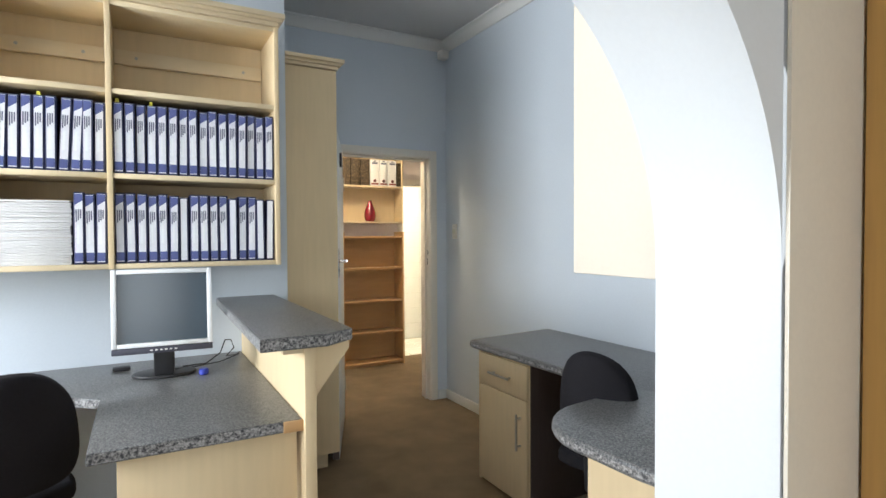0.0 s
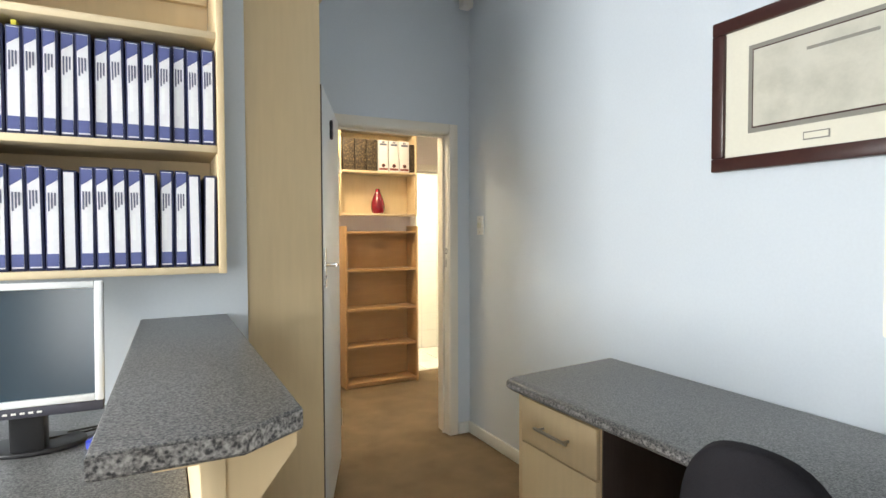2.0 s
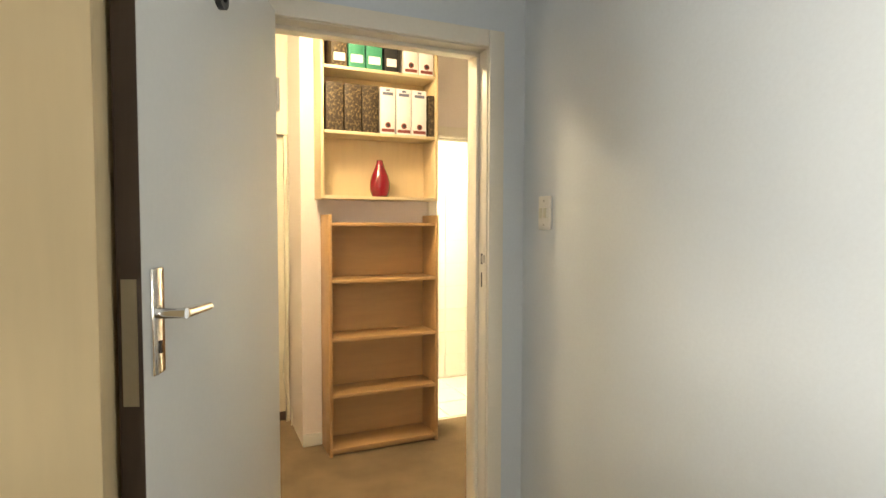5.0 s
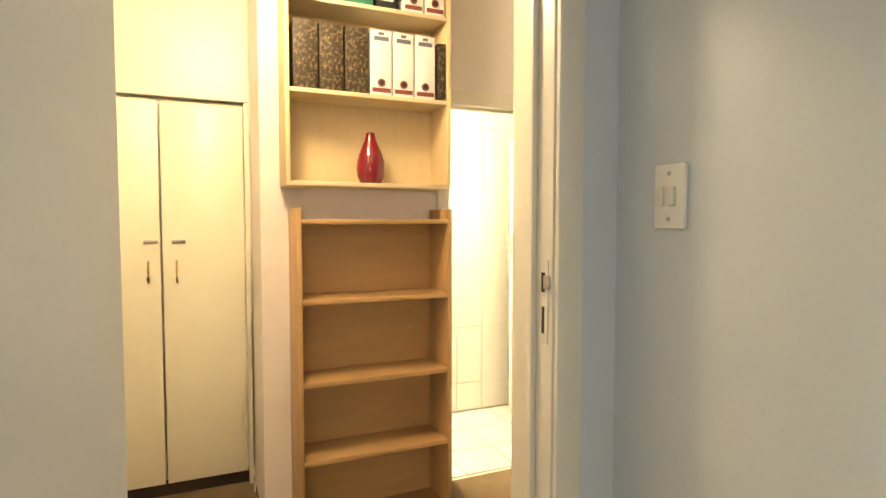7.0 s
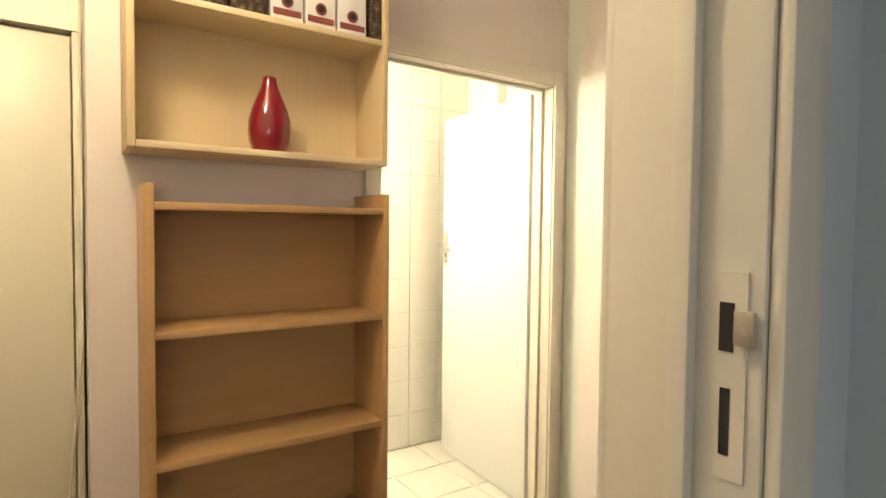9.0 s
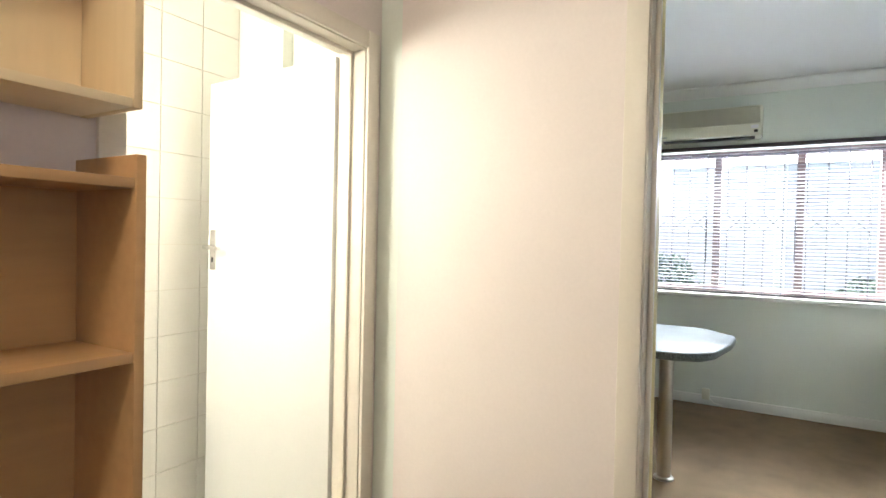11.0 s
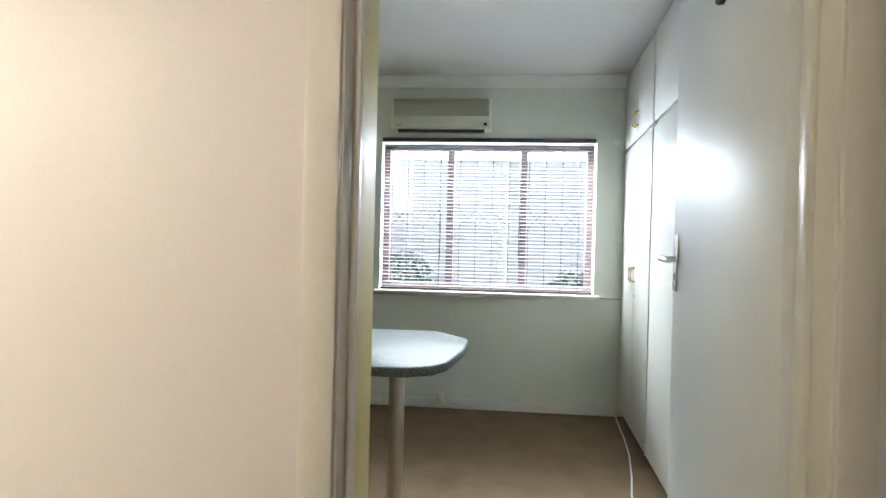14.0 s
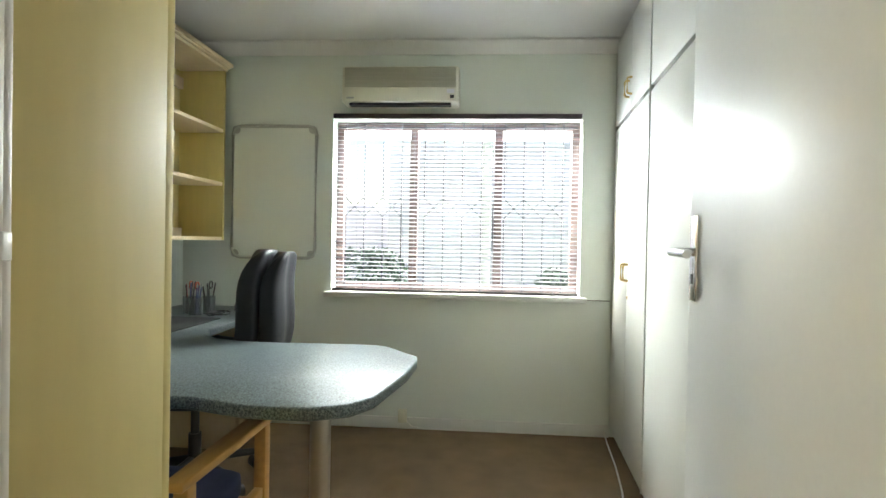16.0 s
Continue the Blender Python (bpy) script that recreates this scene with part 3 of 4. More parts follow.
for a, b in ((-0.53, -0.04), (-0.005, 0.42), (0.45, 1.11)):
    part("hanging_rail", bx(a, b, 0.285, 0.309, 2.17, 2.235, bevel=0.002), M_MAPLEH, wall_shelf)
    part("top_board", bx(a - 0.004, b + 0.004, 0.004, 0.31, 2.337, 2.359, bevel=0.002), M_MAPLEH, wall_shelf)
    for x in (a + 0.09, b - 0.09):
        part("screw_cap", cy((x, 0.285, 2.203), (x, 0.282, 2.203), 0.007, seg=10), M_GREY, wall_shelf)


def binder(w, h, d, label, tab=False, plain=False):
    b = thing("ring_binder", (0, 0, 0), label, "binder", "binders on the wall shelves")
    part("cover", bx(0, w, 0.004, d, 0, h, bevel=0.003), M_NAVY, b)
    part("spine_card", bx(0.004, w - 0.007, 0.001, 0.0045, 0.008, h - 0.006, bevel=0), M_SPINE, b, "white printed spine card")
    if not plain:
        part("spine_band", bx(0.004, w - 0.007, 0.0, 0.0012, 0.012, 0.048, bevel=0), M_BAND, b, "blue band")
        bm = bmesh.new()
        v = [bm.verts.new(p) for p in ((0.004, 0.0005, h - 0.055), (w - 0.007, 0.0005, h - 0.035), (w - 0.007, 0.0005, h - 0.008), (0.004, 0.0005, h - 0.008))]
        bm.faces.new(v)
        bmesh.ops.solidify(bm, geom=bm.faces[:], thickness=-0.0007)
        part("spine_crest", bm, M_BAND, b, "blue slanted head")
        for i in range(3):
            part("title_bar", bx(0.007 + i * 0.0075, 0.0115 + i * 0.0075, 0.0002, 0.0012, h - 0.125 + 0.008 * i, h - 0.072, bevel=0), M_INK, b)
        part("small_print", bx(0.010, w - 0.020, 0.0006, 0.0012, 0.085, 0.165, bevel=0), M_SILVER, b, "faint grey print")
    if tab:
        part("index_tab", bx(0.010, 0.022, 0.02, 0.10, h, h + 0.018, bevel=0), M_YELLOW, b, "yellow index tab")
    return b


BL = "white-spined ring binder with navy cover and blue print"
protos = [binder(0.0385, 0.300, 0.24, BL), binder(0.0385, 0.294, 0.24, BL), binder(0.0385, 0.300, 0.24, BL + " and yellow tab", tab=True), binder(0.036, 0.288, 0.24, "plain white-spined navy ring binder", plain=True)]
used = set()


def put_binder(k, m):
    if k in used:
        return copy_thing(protos[k], m)
    used.add(k)
    protos[k].matrix_basis = m
    return protos[k]


rng = random.Random(4)
for z, x0, x1, plain, tabs in ((1.634, 0.450, 1.112, (), (0, 3)), (1.250, 0.450, 1.112, (6, 11, 14, 15), ()), (1.634, 0.006, 0.420, (0,), (4,)), (1.250, 0.302, 0.420, (), ()), (1.634, -0.53, -0.05, (2,), ()), (1.250, -0.53, -0.05, (5,), ())):
    n = int((x1 - x0) / 0.0392)
    for i in range(n):
        k = 3 if i in plain else 2 if i in tabs else rng.choice((0, 0, 1))
        lean = rng.uniform(0.5, 3.0) if x0 == 0.006 else rng.uniform(-0.5, 0.9)
        put_binder(k, pose(x0 + i * (x1 - x0) / n, 3.288 + rng.uniform(0, 0.012), z, 0, lean, 0))
for i in range(26):
    if i == 0:
        stack = thing("paper_stack", (0.0, 3.30, 1.2495), "tall untidy stack of white magazines and papers", "papers")
    part("magazine", bx(0.004 + rng.uniform(0, 0.01), 0.298 - rng.uniform(0, 0.008), rng.uniform(0, 0.015), 0.21, i * 0.0102, i * 0.0102 + 0.0095, bevel=0.002), M_PAPER, stack)

# tall cabinet beside the doorway
cab = thing("tall_cabinet", (1.244, 3.65, 0), "tall narrow maple cabinet with moulded top", "cabinet")
part("body", bx(0, 0.295, 0.022, 0.90, 0.10, 2.31, bevel=0.002), M_MAPLE, cab)
part("door", bx(0.002, 0.297, 0.0, 0.020, 0.11, 2.305, bevel=0.002), M_MAPLE, cab)
part("plinth", bx(0.0, 0.25, 0.08, 0.88, 0, 0.10, bevel=0.002), M_MAPLEH, cab)
bm = bmesh.new()
for k, (o, a, b) in enumerate(((0.010, 0.0, 0.018), (0.024, 0.018, 0.034), (0.04, 0.034, 0.055))):
    box(bm, 0, 0.295 + o, -o, 0.90, 2.31 + a, 2.31 + b + (0.0005 if k < 2 else 0), bevel=0.002)
part("cornice", bm, M_MAPLEH, cab)

# left desk with its raised counter
desk = thing("reception_desk", (0, 0, 0), "L-shaped reception desk with grey speckled top", "desk")
top = [(0.40, 2.37), (0.995, 2.37), (0.995, 3.595), (-1.4, 3.595), (-1.4, 3.02), (0.32, 3.02), (0.40, 2.95)]
part("worktop", slab(top, 0.727, 0.765, 0.004), M_GRAN, desk, "grey speckled laminate worktop")
part("edge_strip", edge_band(top, 0.732, 0.760), M_EDGE_LIT, desk, "coarsely speckled edge strip, lightened for window light")
part("end_panel", bx(0.47, 0.985, 2.40, 2.425, 0, 0.726, bevel=0.002), M_MAPLE, desk)
part("corner_block", bx(0.935, 1.0, 2.362, 2.40, 0.727, 0.763, bevel=0.002), M_BEECH, desk, "bare chipboard corner")
part("divider_panel", bx(0.998, 1.036, 2.34, 3.595, 0, 1.008, bevel=0.002), M_MAPLE, desk)
part("drawer_unit", bx(-0.95, -0.30, 3.06, 3.58, 0, 0.726, bevel=0.002), M_MAPLE, desk)
for i, (a, b) in enumerate(((0.06, 0.36), (0.37, 0.54), (0.55, 0.715))):
    part("drawer_front", bx(-0.945, -0.305, 3.04, 3.058, a, b, bevel=0.002), M_MAPLE, desk)
led = thing("raised_counter", (0, 0, 0), "raised grey speckled counter ledge with clipped corner", "counter")
ledge = [(0.85, 2.285), (1.06, 2.285), (1.165, 2.36), (1.165, 3.597), (0.88, 3.597)]
part("ledge_top", slab(ledge, 1.010, 1.052, 0.005), M_GRAN, led)
part("edge_strip", edge_band(ledge, 1.016, 1.046), M_EDGE_LIT, led, "coarsely speckled edge strip, lightened for window light")
bm = bmesh.new()
v = [bm.verts.new(p) for p in ((1.0365, 2.36, 1.008), (1.155, 2.36, 1.008), (1.155, 2.36, 0.985), (1.0365, 2.36, 0.83))]
r = bmesh.ops.extrude_face_region(bm, geom=[bm.faces.new(v)])
bmesh.ops.translate(bm, vec=(0, 0.02, 0), verts=[q for q in r["geom"] if isinstance(q, bmesh.types.BMVert)])
part("bracket", bm, M_MAPLE, led, "triangular maple bracket")
part("mount_block", bx(0.93, 0.997, 2.345, 2.40, 0.985, 1.0095, bevel=0.002), M_MAPLEH, led)


def flat_monitor(at, rz):
    m = thing("monitor", at, "silver-framed flat monitor switched off, on the desk", "monitor", rz=rz)
    foot = [(0.125 * math.cos(2 * math.pi * i / 32), 0.13 + 0.085 * math.sin(2 * math.pi * i / 32)) for i in range(32)]
    part("foot", slab(foot, 0.0, 0.014, 0.005), M_BLACK, m, "black oval foot")
    part("neck", bx(-0.04, 0.04, 0.055, 0.11, 0.012, 0.20, bevel=0.008), M_BLACK, m)
    w, z0, z1, tilt = 0.186, 0.125, 0.465, 4
    T = pose(0, -0.01, 0, -tilt)
    case = part("case", moved(bx(-w + 0.004, w - 0.004, 0.006, 0.05, z0, z1, bevel=0.008), T), M_BLACK, m)
    for q in ((-w, -w + 0.019, -0.016, 0.0055, z0 + 0.024, z1), (w - 0.019, w, -0.016, 0.0055, z0 + 0.024, z1), (-w + 0.0195, w - 0.0195, -0.016, 0.0055, z1 - 0.018, z1), (-w + 0.0195, w - 0.0195, -0.016, 0.0055, z0 + 0.024, z0 + 0.042)):
        part("bezel", moved(bx(*q, bevel=0.003), T), M_SILVER, m, "silver bezel")
    part("chin", moved(bx(-w, w, -0.014, 0.0055, z0 - 0.002, z0 + 0.0235, bevel=0.003), T), M_BAR, m, "dark grey chin")
    for i in range(6):
        part("button", moved(bx(-0.05 + i * 0.018, -0.04 + i * 0.018, -0.016, -0.0135, z0 + 0.008, z0 + 0.013, bevel=0), T), M_WHITEP, m)
    part("screen", moved(bx(-w + 0.019, w - 0.019, -0.004, 0.0058, z0 + 0.042, z1 - 0.018, bevel=0), T), M_SCREEN, m, "dark glossy screen")
    return m


flat_monitor((0.62, 3.12, 0.765), -3)
cable = thing("monitor_cable", (0, 0, 0.765), "thin black cable looped on the desk", "cable")
part("wire", tube([(0.70, 3.28, 0.02), (0.80, 3.33, 0.012), (0.87, 3.40, 0.04), (0.90, 3.46, 0.09), (0.93, 3.48, 0.085), (0.94, 3.45, 0.05), (0.90, 3.42, 0.02), (0.95, 3.47, 0.01), (0.98, 3.55, 0.006)], 0.003), M_BLACK, cable)
part("wire", tube([(0.60, 3.20, 0.06), (0.66, 3.26, 0.016), (0.74, 3.30, 0.008), (0.86, 3.36, 0.006), (0.97, 3.50, 0.006)], 0.003), M_BLACK, cable)
# Added puck in place of a small curved blue-lit logo.
disc = thing("logo_glow_puck", (0.775, 3.165, 0.765), "small blue puck standing in for a blue-lit logo", "gadget")
part("body", lathe([(0.016, 0), (0.020, 0.004), (0.020, 0.022), (0.015, 0.027)], 20), M_BLUELED, disc)
adapter = thing("adapter", (0.46, 3.42, 0.765), "small black adapter on the desk", "adapter")
part("body", bx(-0.035, 0.035, -0.02, 0.02, 0, 0.018, bevel=0.005), M_BLACK, adapter)


def office_chair(at, rz, w, back_h, label):
    """A small swivel chair with a rounded fabric back; it faces local +y."""
    c = thing("swivel_chair", at, label, "chair", "reception chairs", rz)
    part("seat", moved(smooth(cushion(0.46, 0.44, 0.075, 0.25)), pose(0, 0, 0.43)), M_FABRIC, c)
    bm = cushion(w, 0.07, back_h, 0.0)
    for v in bm.verts:
        v.co.y += -0.05 * (1 - (v.co.x / (w / 2)) ** 2)
        u = v.co.z / back_h
        v.co.z -= 0.13 * back_h * u ** 2 * (v.co.x / (w / 2)) ** 2
        v.co.x *= 1 - 0.26 * u ** 3
    part("backrest", moved(bm, pose(0, -0.22, 0.53, 6)), M_FABRIC, c)
    part("back_bar", moved(bx(-0.035, 0.035, -0.015, 0.0, 0, 0.25, bevel=0.005), pose(0, -0.27, 0.40, 4)), M_BLACK, c)
    part("bar_foot", bx(-0.035, 0.035, -0.28, 0.0, 0.405, 0.428, bevel=0.004), M_BLACK, c)
    part("column", cyl(cy((0, 0, 0.08), (0, 0, 0.25), 0.028), (0, 0, 0.25), (0, 0, 0.43), 0.018), M_BLACK, c)
    for i in range(5):
        a = math.radians(72 * i + 10)
        p = Vector((math.cos(a), math.sin(a), 0))
        part("base_arm", cyl(bmesh.new(), Vector((0, 0, 0.11)), p * 0.27 + Vector((0, 0, 0.075)), 0.024, 0.015, 10), M_BLACK, c)
        cast = part("castor", cy(p * 0.27 + Vector((-p.y, p.x, 0)) * -0.02 + Vector((0, 0, 0.028)), p * 0.27 + Vector((-p.y, p.x, 0)) * 0.02 + Vector((0, 0, 0.028)), 0.028, seg=14), M_BLACK, c)
        part("stem", cy(p * 0.27 + Vector((0, 0, 0.03)), p * 0.27 + Vector((0, 0, 0.08)), 0.008, seg=8), M_STEEL, cast)
    return c


office_chair((0.06, 3.02, 0), 20, 0.43, 0.41, "black fabric swivel chair pulled up to the desk")
office_chair((2.27, 2.155, 0), -75, 0.33, 0.41, "black fabric swivel chair with rounded back under the desk")

# right desk
rdesk = thing("side_desk", (0, 0, 0), "grey speckled desk with rounded wing along the wall", "desk")
top = [(2.785, 1.37), (2.785, 3.29), (2.20, 3.225), (2.155, 3.20), (2.15, 3.15), (2.17, 2.09), (2.12, 2.06), (1.95, 2.04)] + arc(1.88, 1.77, 0.26, 95, 190, 8) + [(1.63, 1.55), (1.66, 1.37)]
part("worktop", slab(top[::-1], 0.735, 0.775, 0.012), M_GRAN, rdesk, "grey speckled laminate worktop")
part("edge_strip", edge_band(top[::-1], 0.748, 0.763), M_EDGE_LIT, rdesk, "coarsely speckled edge strip, lightened for window light")
part("end_panel", bx(2.20, 2.78, 3.16, 3.18, 0, 0.726, bevel=0.002), M_MAPLE, rdesk)
part("wing_panel", bx(1.76, 1.785, 1.37, 1.86, 0, 0.726, bevel=0.002), M_MAPLE, rdesk)
# Knee-hole back, its shade under the worktop put into the dark colour.
part("knee_panel", bx(2.745, 2.765, 1.9, 2.72, 0.10, 0.726, bevel=0.002), M_DARKWOOD_SHADE, rdesk, "back panel coloured dark for knee-hole shade")
unit = thing("desk_cabinet", (2.19, 2.73, 0), "maple desk cabinet with drawer and door", "cabinet")
part("body", bx(0.02, 0.55, 0.0, 0.42, 0.0, 0.724, bevel=0.002), M_MAPLE, unit)
# Thin dark sheet over the maple side paints the shade below the worktop.
part("side_shade_sheet", bx(0.021, 0.55, -0.006, -0.001, 0.0, 0.724, bevel=0), M_DARKWOOD_SHADE, unit, "dark sheet painting knee-hole shade on the side")
for nm, a, b in (("drawer", 0.545, 0.715), ("door", 0.02, 0.540)):
    q = part(nm, bx(0.0, 0.018, 0.003, 0.417, a, b, bevel=0.002), M_MAPLE, unit)
    if nm == "drawer":
        h = cyl(cyl(cy((-0.028, 0.12, 0.63), (-0.028, 0.30, 0.63), 0.006, seg=12), (-0.028, 0.14, 0.63), (0.001, 0.14, 0.63), 0.005, seg=10), (-0.028, 0.28, 0.63), (0.001, 0.28, 0.63), 0.005, seg=10)
    else:
        h = cyl(cyl(cy((-0.028, 0.05, 0.29), (-0.028, 0.05, 0.47), 0.006, seg=12), (-0.028, 0.05, 0.31), (0.001, 0.05, 0.31), 0.005, seg=10), (-0.028, 0.05, 0.45), (0.001, 0.05, 0.45), 0.005, seg=10)
    part("handle", h, M_STEEL, q, "brushed steel bar handle")

# framed certificate on the east wall; local x along the wall, z up
pic = thing("framed_certificate", (XE, 2.76, 1.57), "certificate in a dark mahogany frame with cream mount", "picture", rz=-90)
W, H = 0.86, 0.54
for q in ((0, W, 0, 0.048), (0, W, H - 0.048, H), (0, 0.048, 0.0485, H - 0.0485), (W - 0.048, W, 0.0485, H - 0.0485)):
    part("frame", bx(q[0], q[1], -0.03, -0.002, q[2], q[3], bevel=0.005), M_MAHOG, pic)
part("mount", bx(0.046, W - 0.046, -0.014, -0.004, 0.046, H - 0.046, bevel=0), M_MOUNT, pic, "cream mount board")
part("inner_mount", bx(0.135, W - 0.135, -0.017, -0.0145, 0.125, H - 0.115, bevel=0), M_GREYM, pic, "grey inner mount")
part("inner_line", bx(0.150, W - 0.150, -0.0185, -0.0175, 0.140, H - 0.130, bevel=0), M_MAHOG, pic)
part("certificate", bx(0.155, W - 0.155, -0.0205, -0.019, 0.145, H - 0.135, bevel=0), M_CERT, pic, "faded unreadable certificate")
for k, (a, b) in enumerate(((0.33, 0.53), (0.27, 0.59), (0.24, 0.62), (0.26, 0.60), (0.30, 0.42), (0.46, 0.56))):
    zz = 0.355 - 0.032 * k if k < 5 else 0.227
    part("writing", bx(a, b, -0.0212, -0.0206, zz, zz + (0.010 if k == 0 else 0.005), bevel=0), M_GREYM if k == 0 else M_CERT, pic, "faint illegible writing")
part("name_plate", bx(0.320, 0.400, -0.016, -0.0145, 0.074, 0.100, bevel=0), M_GREYM, pic)
part("plate_face", bx(0.324, 0.396, -0.0175, -0.0165, 0.078, 0.096, bevel=0), M_MOUNT, pic)

sw = thing("light_switch", (XE, 4.45, 1.395), "white double light switch plate on the wall", "switch")
part("plate", bx(-0.010, 0, -0.036, 0.036, -0.06, 0.06, bevel=0.004), M_WHITEP, sw)
for y in (-0.017, 0.009):
    part("rocker", bx(-0.016, -0.009, y, y + 0.014, -0.018, 0.018, bevel=0.003), M_IVORY, sw)
for z in (-0.042, 0.042):
    part("screw", cy((-0.009, 0, z), (-0.0115, 0, z), 0.004, seg=10), M_STEEL, sw)
sensor = thing("alarm_sensor", (XE - 0.06, YD - 0.06, 2.80), "small white alarm sensor in the corner", "sensor")
part("body", bx(-0.03, 0.045, -0.03, 0.045, 0, 0.07, bevel=0.012), M_WHITEP, sensor)

# ---- hall furniture ----
book = thing("bookcase", (2.335, 5.925, 0), "empty beech bookcase standing against the hall wall", "bookcase")
part("side", bx(0, 0.02, 0, 0.222, 0, 1.405, bevel=0.002), M_BEECH, book)
part("side", bx(0.66, 0.68, 0, 0.222, 0, 1.405, bevel=0.002), M_BEECH, book)
part("back_panel", bx(0.0205, 0.6595, 0.212, 0.221, 0.03, 1.36, bevel=0), M_BEECH, book)
for z in (0.045, 0.363, 0.69, 1.03, 1.36):
    part("shelf_board", bx(0.0205, 0.6595, 0.002, 0.212, z - 0.02, z, bevel=0.002), M_BEECH, book)
part("kick_board", bx(0.0205, 0.6595, 0.03, 0.045, 0.0, 0.0245, bevel=0), M_BEECH, book)

up = thing("hanging_shelf", (2.30, 5.945, 0), "maple wall shelf holding files and a vase", "shelf")
for x in (0.0, 0.70):
    part("side", bx(x, x + 0.018, 0, 0.20, 1.495, 2.45, bevel=0.002), M_MAPLE, up)
part("back_panel", bx(0.0185, 0.6995, 0.192, 0.20, 1.50, 2.45, bevel=0), M_MAPLE, up)
for z in (1.513, 1.885, 2.25, 2.45):
    part("shelf_board", bx(0.0185, 0.6995, 0.002, 0.191, z - 0.018, z, bevel=0.002), M_MAPLEH, up)
vase = thing("vase", (2.668, 6.02, 1.513), "glossy red ceramic teardrop vase", "vase")
part("body", lathe([(0.038, 0.0), (0.046, 0.004), (0.057, 0.03), (0.0615, 0.062), (0.059, 0.095), (0.050, 0.128), (0.037, 0.160), (0.026, 0.186), (0.020, 0.206), (0.0185, 0.219), (0.012, 0.223)], 40), M_RED, vase)


def lever_file(x, z, w, h, material, label, print_=False, y=5.955):
    f = thing("lever_arch_file", (x, y, z), label, "file", "files on the hanging shelf")
    part("case", bx(0, w, 0, 0.175, 0, h, bevel=0.002), material, f)
    if print_:
        part("thumb_ring", moved(lathe([(0.017, 0), (0.017, 0.003)], 20), pose(w / 2, -0.0005, 0.052, 90)), M_MAROON, f, "maroon ring print")
        part("thumb_hole", moved(lathe([(0.010, 0), (0.010, 0.003)], 20), pose(w / 2, -0.002, 0.052, 90)), M_BLACK, f)
        part("base_band", bx(0.006, w - 0.006, -0.0015, 0, 0.012, 0.030, bevel=0), M_MAROON, f)
        part("title_bar", bx(0.014, w - 0.014, -0.0015, 0, h - 0.045, h - 0.028, bevel=0), M_INK, f)
        part("title_bar", bx(w / 2 - 0.012, w / 2 + 0.012, -0.0015, 0, h - 0.022, h - 0.010, bevel=0), M_INK, f)
    return f


x = 2.335
for i in range(3):
    lever_file(x + i * 0.105, 1.885, 0.097, 0.272, M_MOTTLE, "mottled brown lever arch file")
for i in range(3):
    lever_file(x + 0.318 + i * 0.1, 1.885, 0.092, 0.272, M_PAPER, "white box file with maroon ring print", True)
lever_file(x + 0.625, 1.885, 0.038, 0.25, M_MOTTLE, "narrow dark brown file")
for k, (a, w, m, l, p) in enumerate(((0.03, 0.09, M_MOTTLE, "mottled brown lever arch file", 0), (0.13, 0.095, M_GREEN, "green lever arch file with label", 0), (0.235, 0.095, M_GREEN, "green lever arch file with label", 0), (0.345, 0.085, M_BLACK, "black file with white label", 0), (0.465, 0.09, M_PAPER, "white box file with maroon ring print", 1), (0.565, 0.09, M_PAPER, "white box file with maroon ring print", 1))):
    f = lever_file(x + a, 2.25, w, 0.18, m, l, bool(p))
    if not p:
        part("label_card", bx(0.012, w - 0.012, -0.0015, 0, 0.03, 0.075, bevel=0), M_PAPER, f, "white label card")

cup = thing("hall_cupboard", (1.0, 6.62, 0), "cream painted double-door cupboard in a recess", "cupboard")
part("plinth", bx(0.0, 1.20, 0.04, 0.36, 0, 0.07, bevel=0.002), M_DARKWOOD_SHADE, cup)
part("carcass", bx(0.0, 1.215, 0.055, 0.37, 0.071, 1.94, bevel=0.002), M_CUPB, cup)
for a, b in ((0.02, 0.400), (0.404, 0.806), (0.816, 1.185)):
    d = part("door", bx(a, b, 0.0, 0.022, 0.075, 1.92, bevel=0.003), M_CUPB, cup)
    for hx in ([b - 0.05] if a == 0.404 else [a + 0.06] if a > 0.8 else []):
        part("pull_handle", tube([(hx, 0.0, 1.06), (hx, -0.018, 1.063), (hx, -0.026, 1.08), (hx, -0.028, 1.11), (hx, -0.026, 1.14), (hx, -0.018, 1.157), (hx, 0.0, 1.16)], 0.005), M_BRASS, d, "curved brass pull")
        part("latch", bx(hx - 0.02, hx + 0.04, -0.008, 0.0, 1.245, 1.262, bevel=0.002), M_STEEL, d, "steel barrel latch")
part("cover_strip", bx(1.19, 1.212, 0.005, 0.0235, 0.0, 1.94, bevel=0.002), M_CUPB, cup)
wire = thing("wall_cable", (2.213, 6.60, 0), "thin cream cable hanging beside the cupboard", "cable")
part("wire", tube([(0.0, -0.01, 2.55), (0.0, -0.012, 1.5), (-0.004, -0.012, 0.9), (-0.03, -0.02, 0.6), (-0.05, -0.03, 0.35), (-0.03, -0.05, 0.2), (0.0, -0.08, 0.10), (-0.01, -0.12, 0.02)], 0.004), M_IVORY, wire)
lamp = thing("ceiling_lamp", (2.05, 5.38, 2.6), "round opal glass ceiling lamp", "lamp")
part("base", lathe([(0.10, -0.02), (0.11, 0.0)], 28), M_WHITEP, lamp)
part("shade", lathe([(0.02, -0.055), (0.07, -0.048), (0.09, -0.02)], 28), M_SHADE, lamp)
wlamp = thing("pendant_lamp", (2.75, 6.85, 2.5), "opal glass pendant lamp on a cord", "lamp")
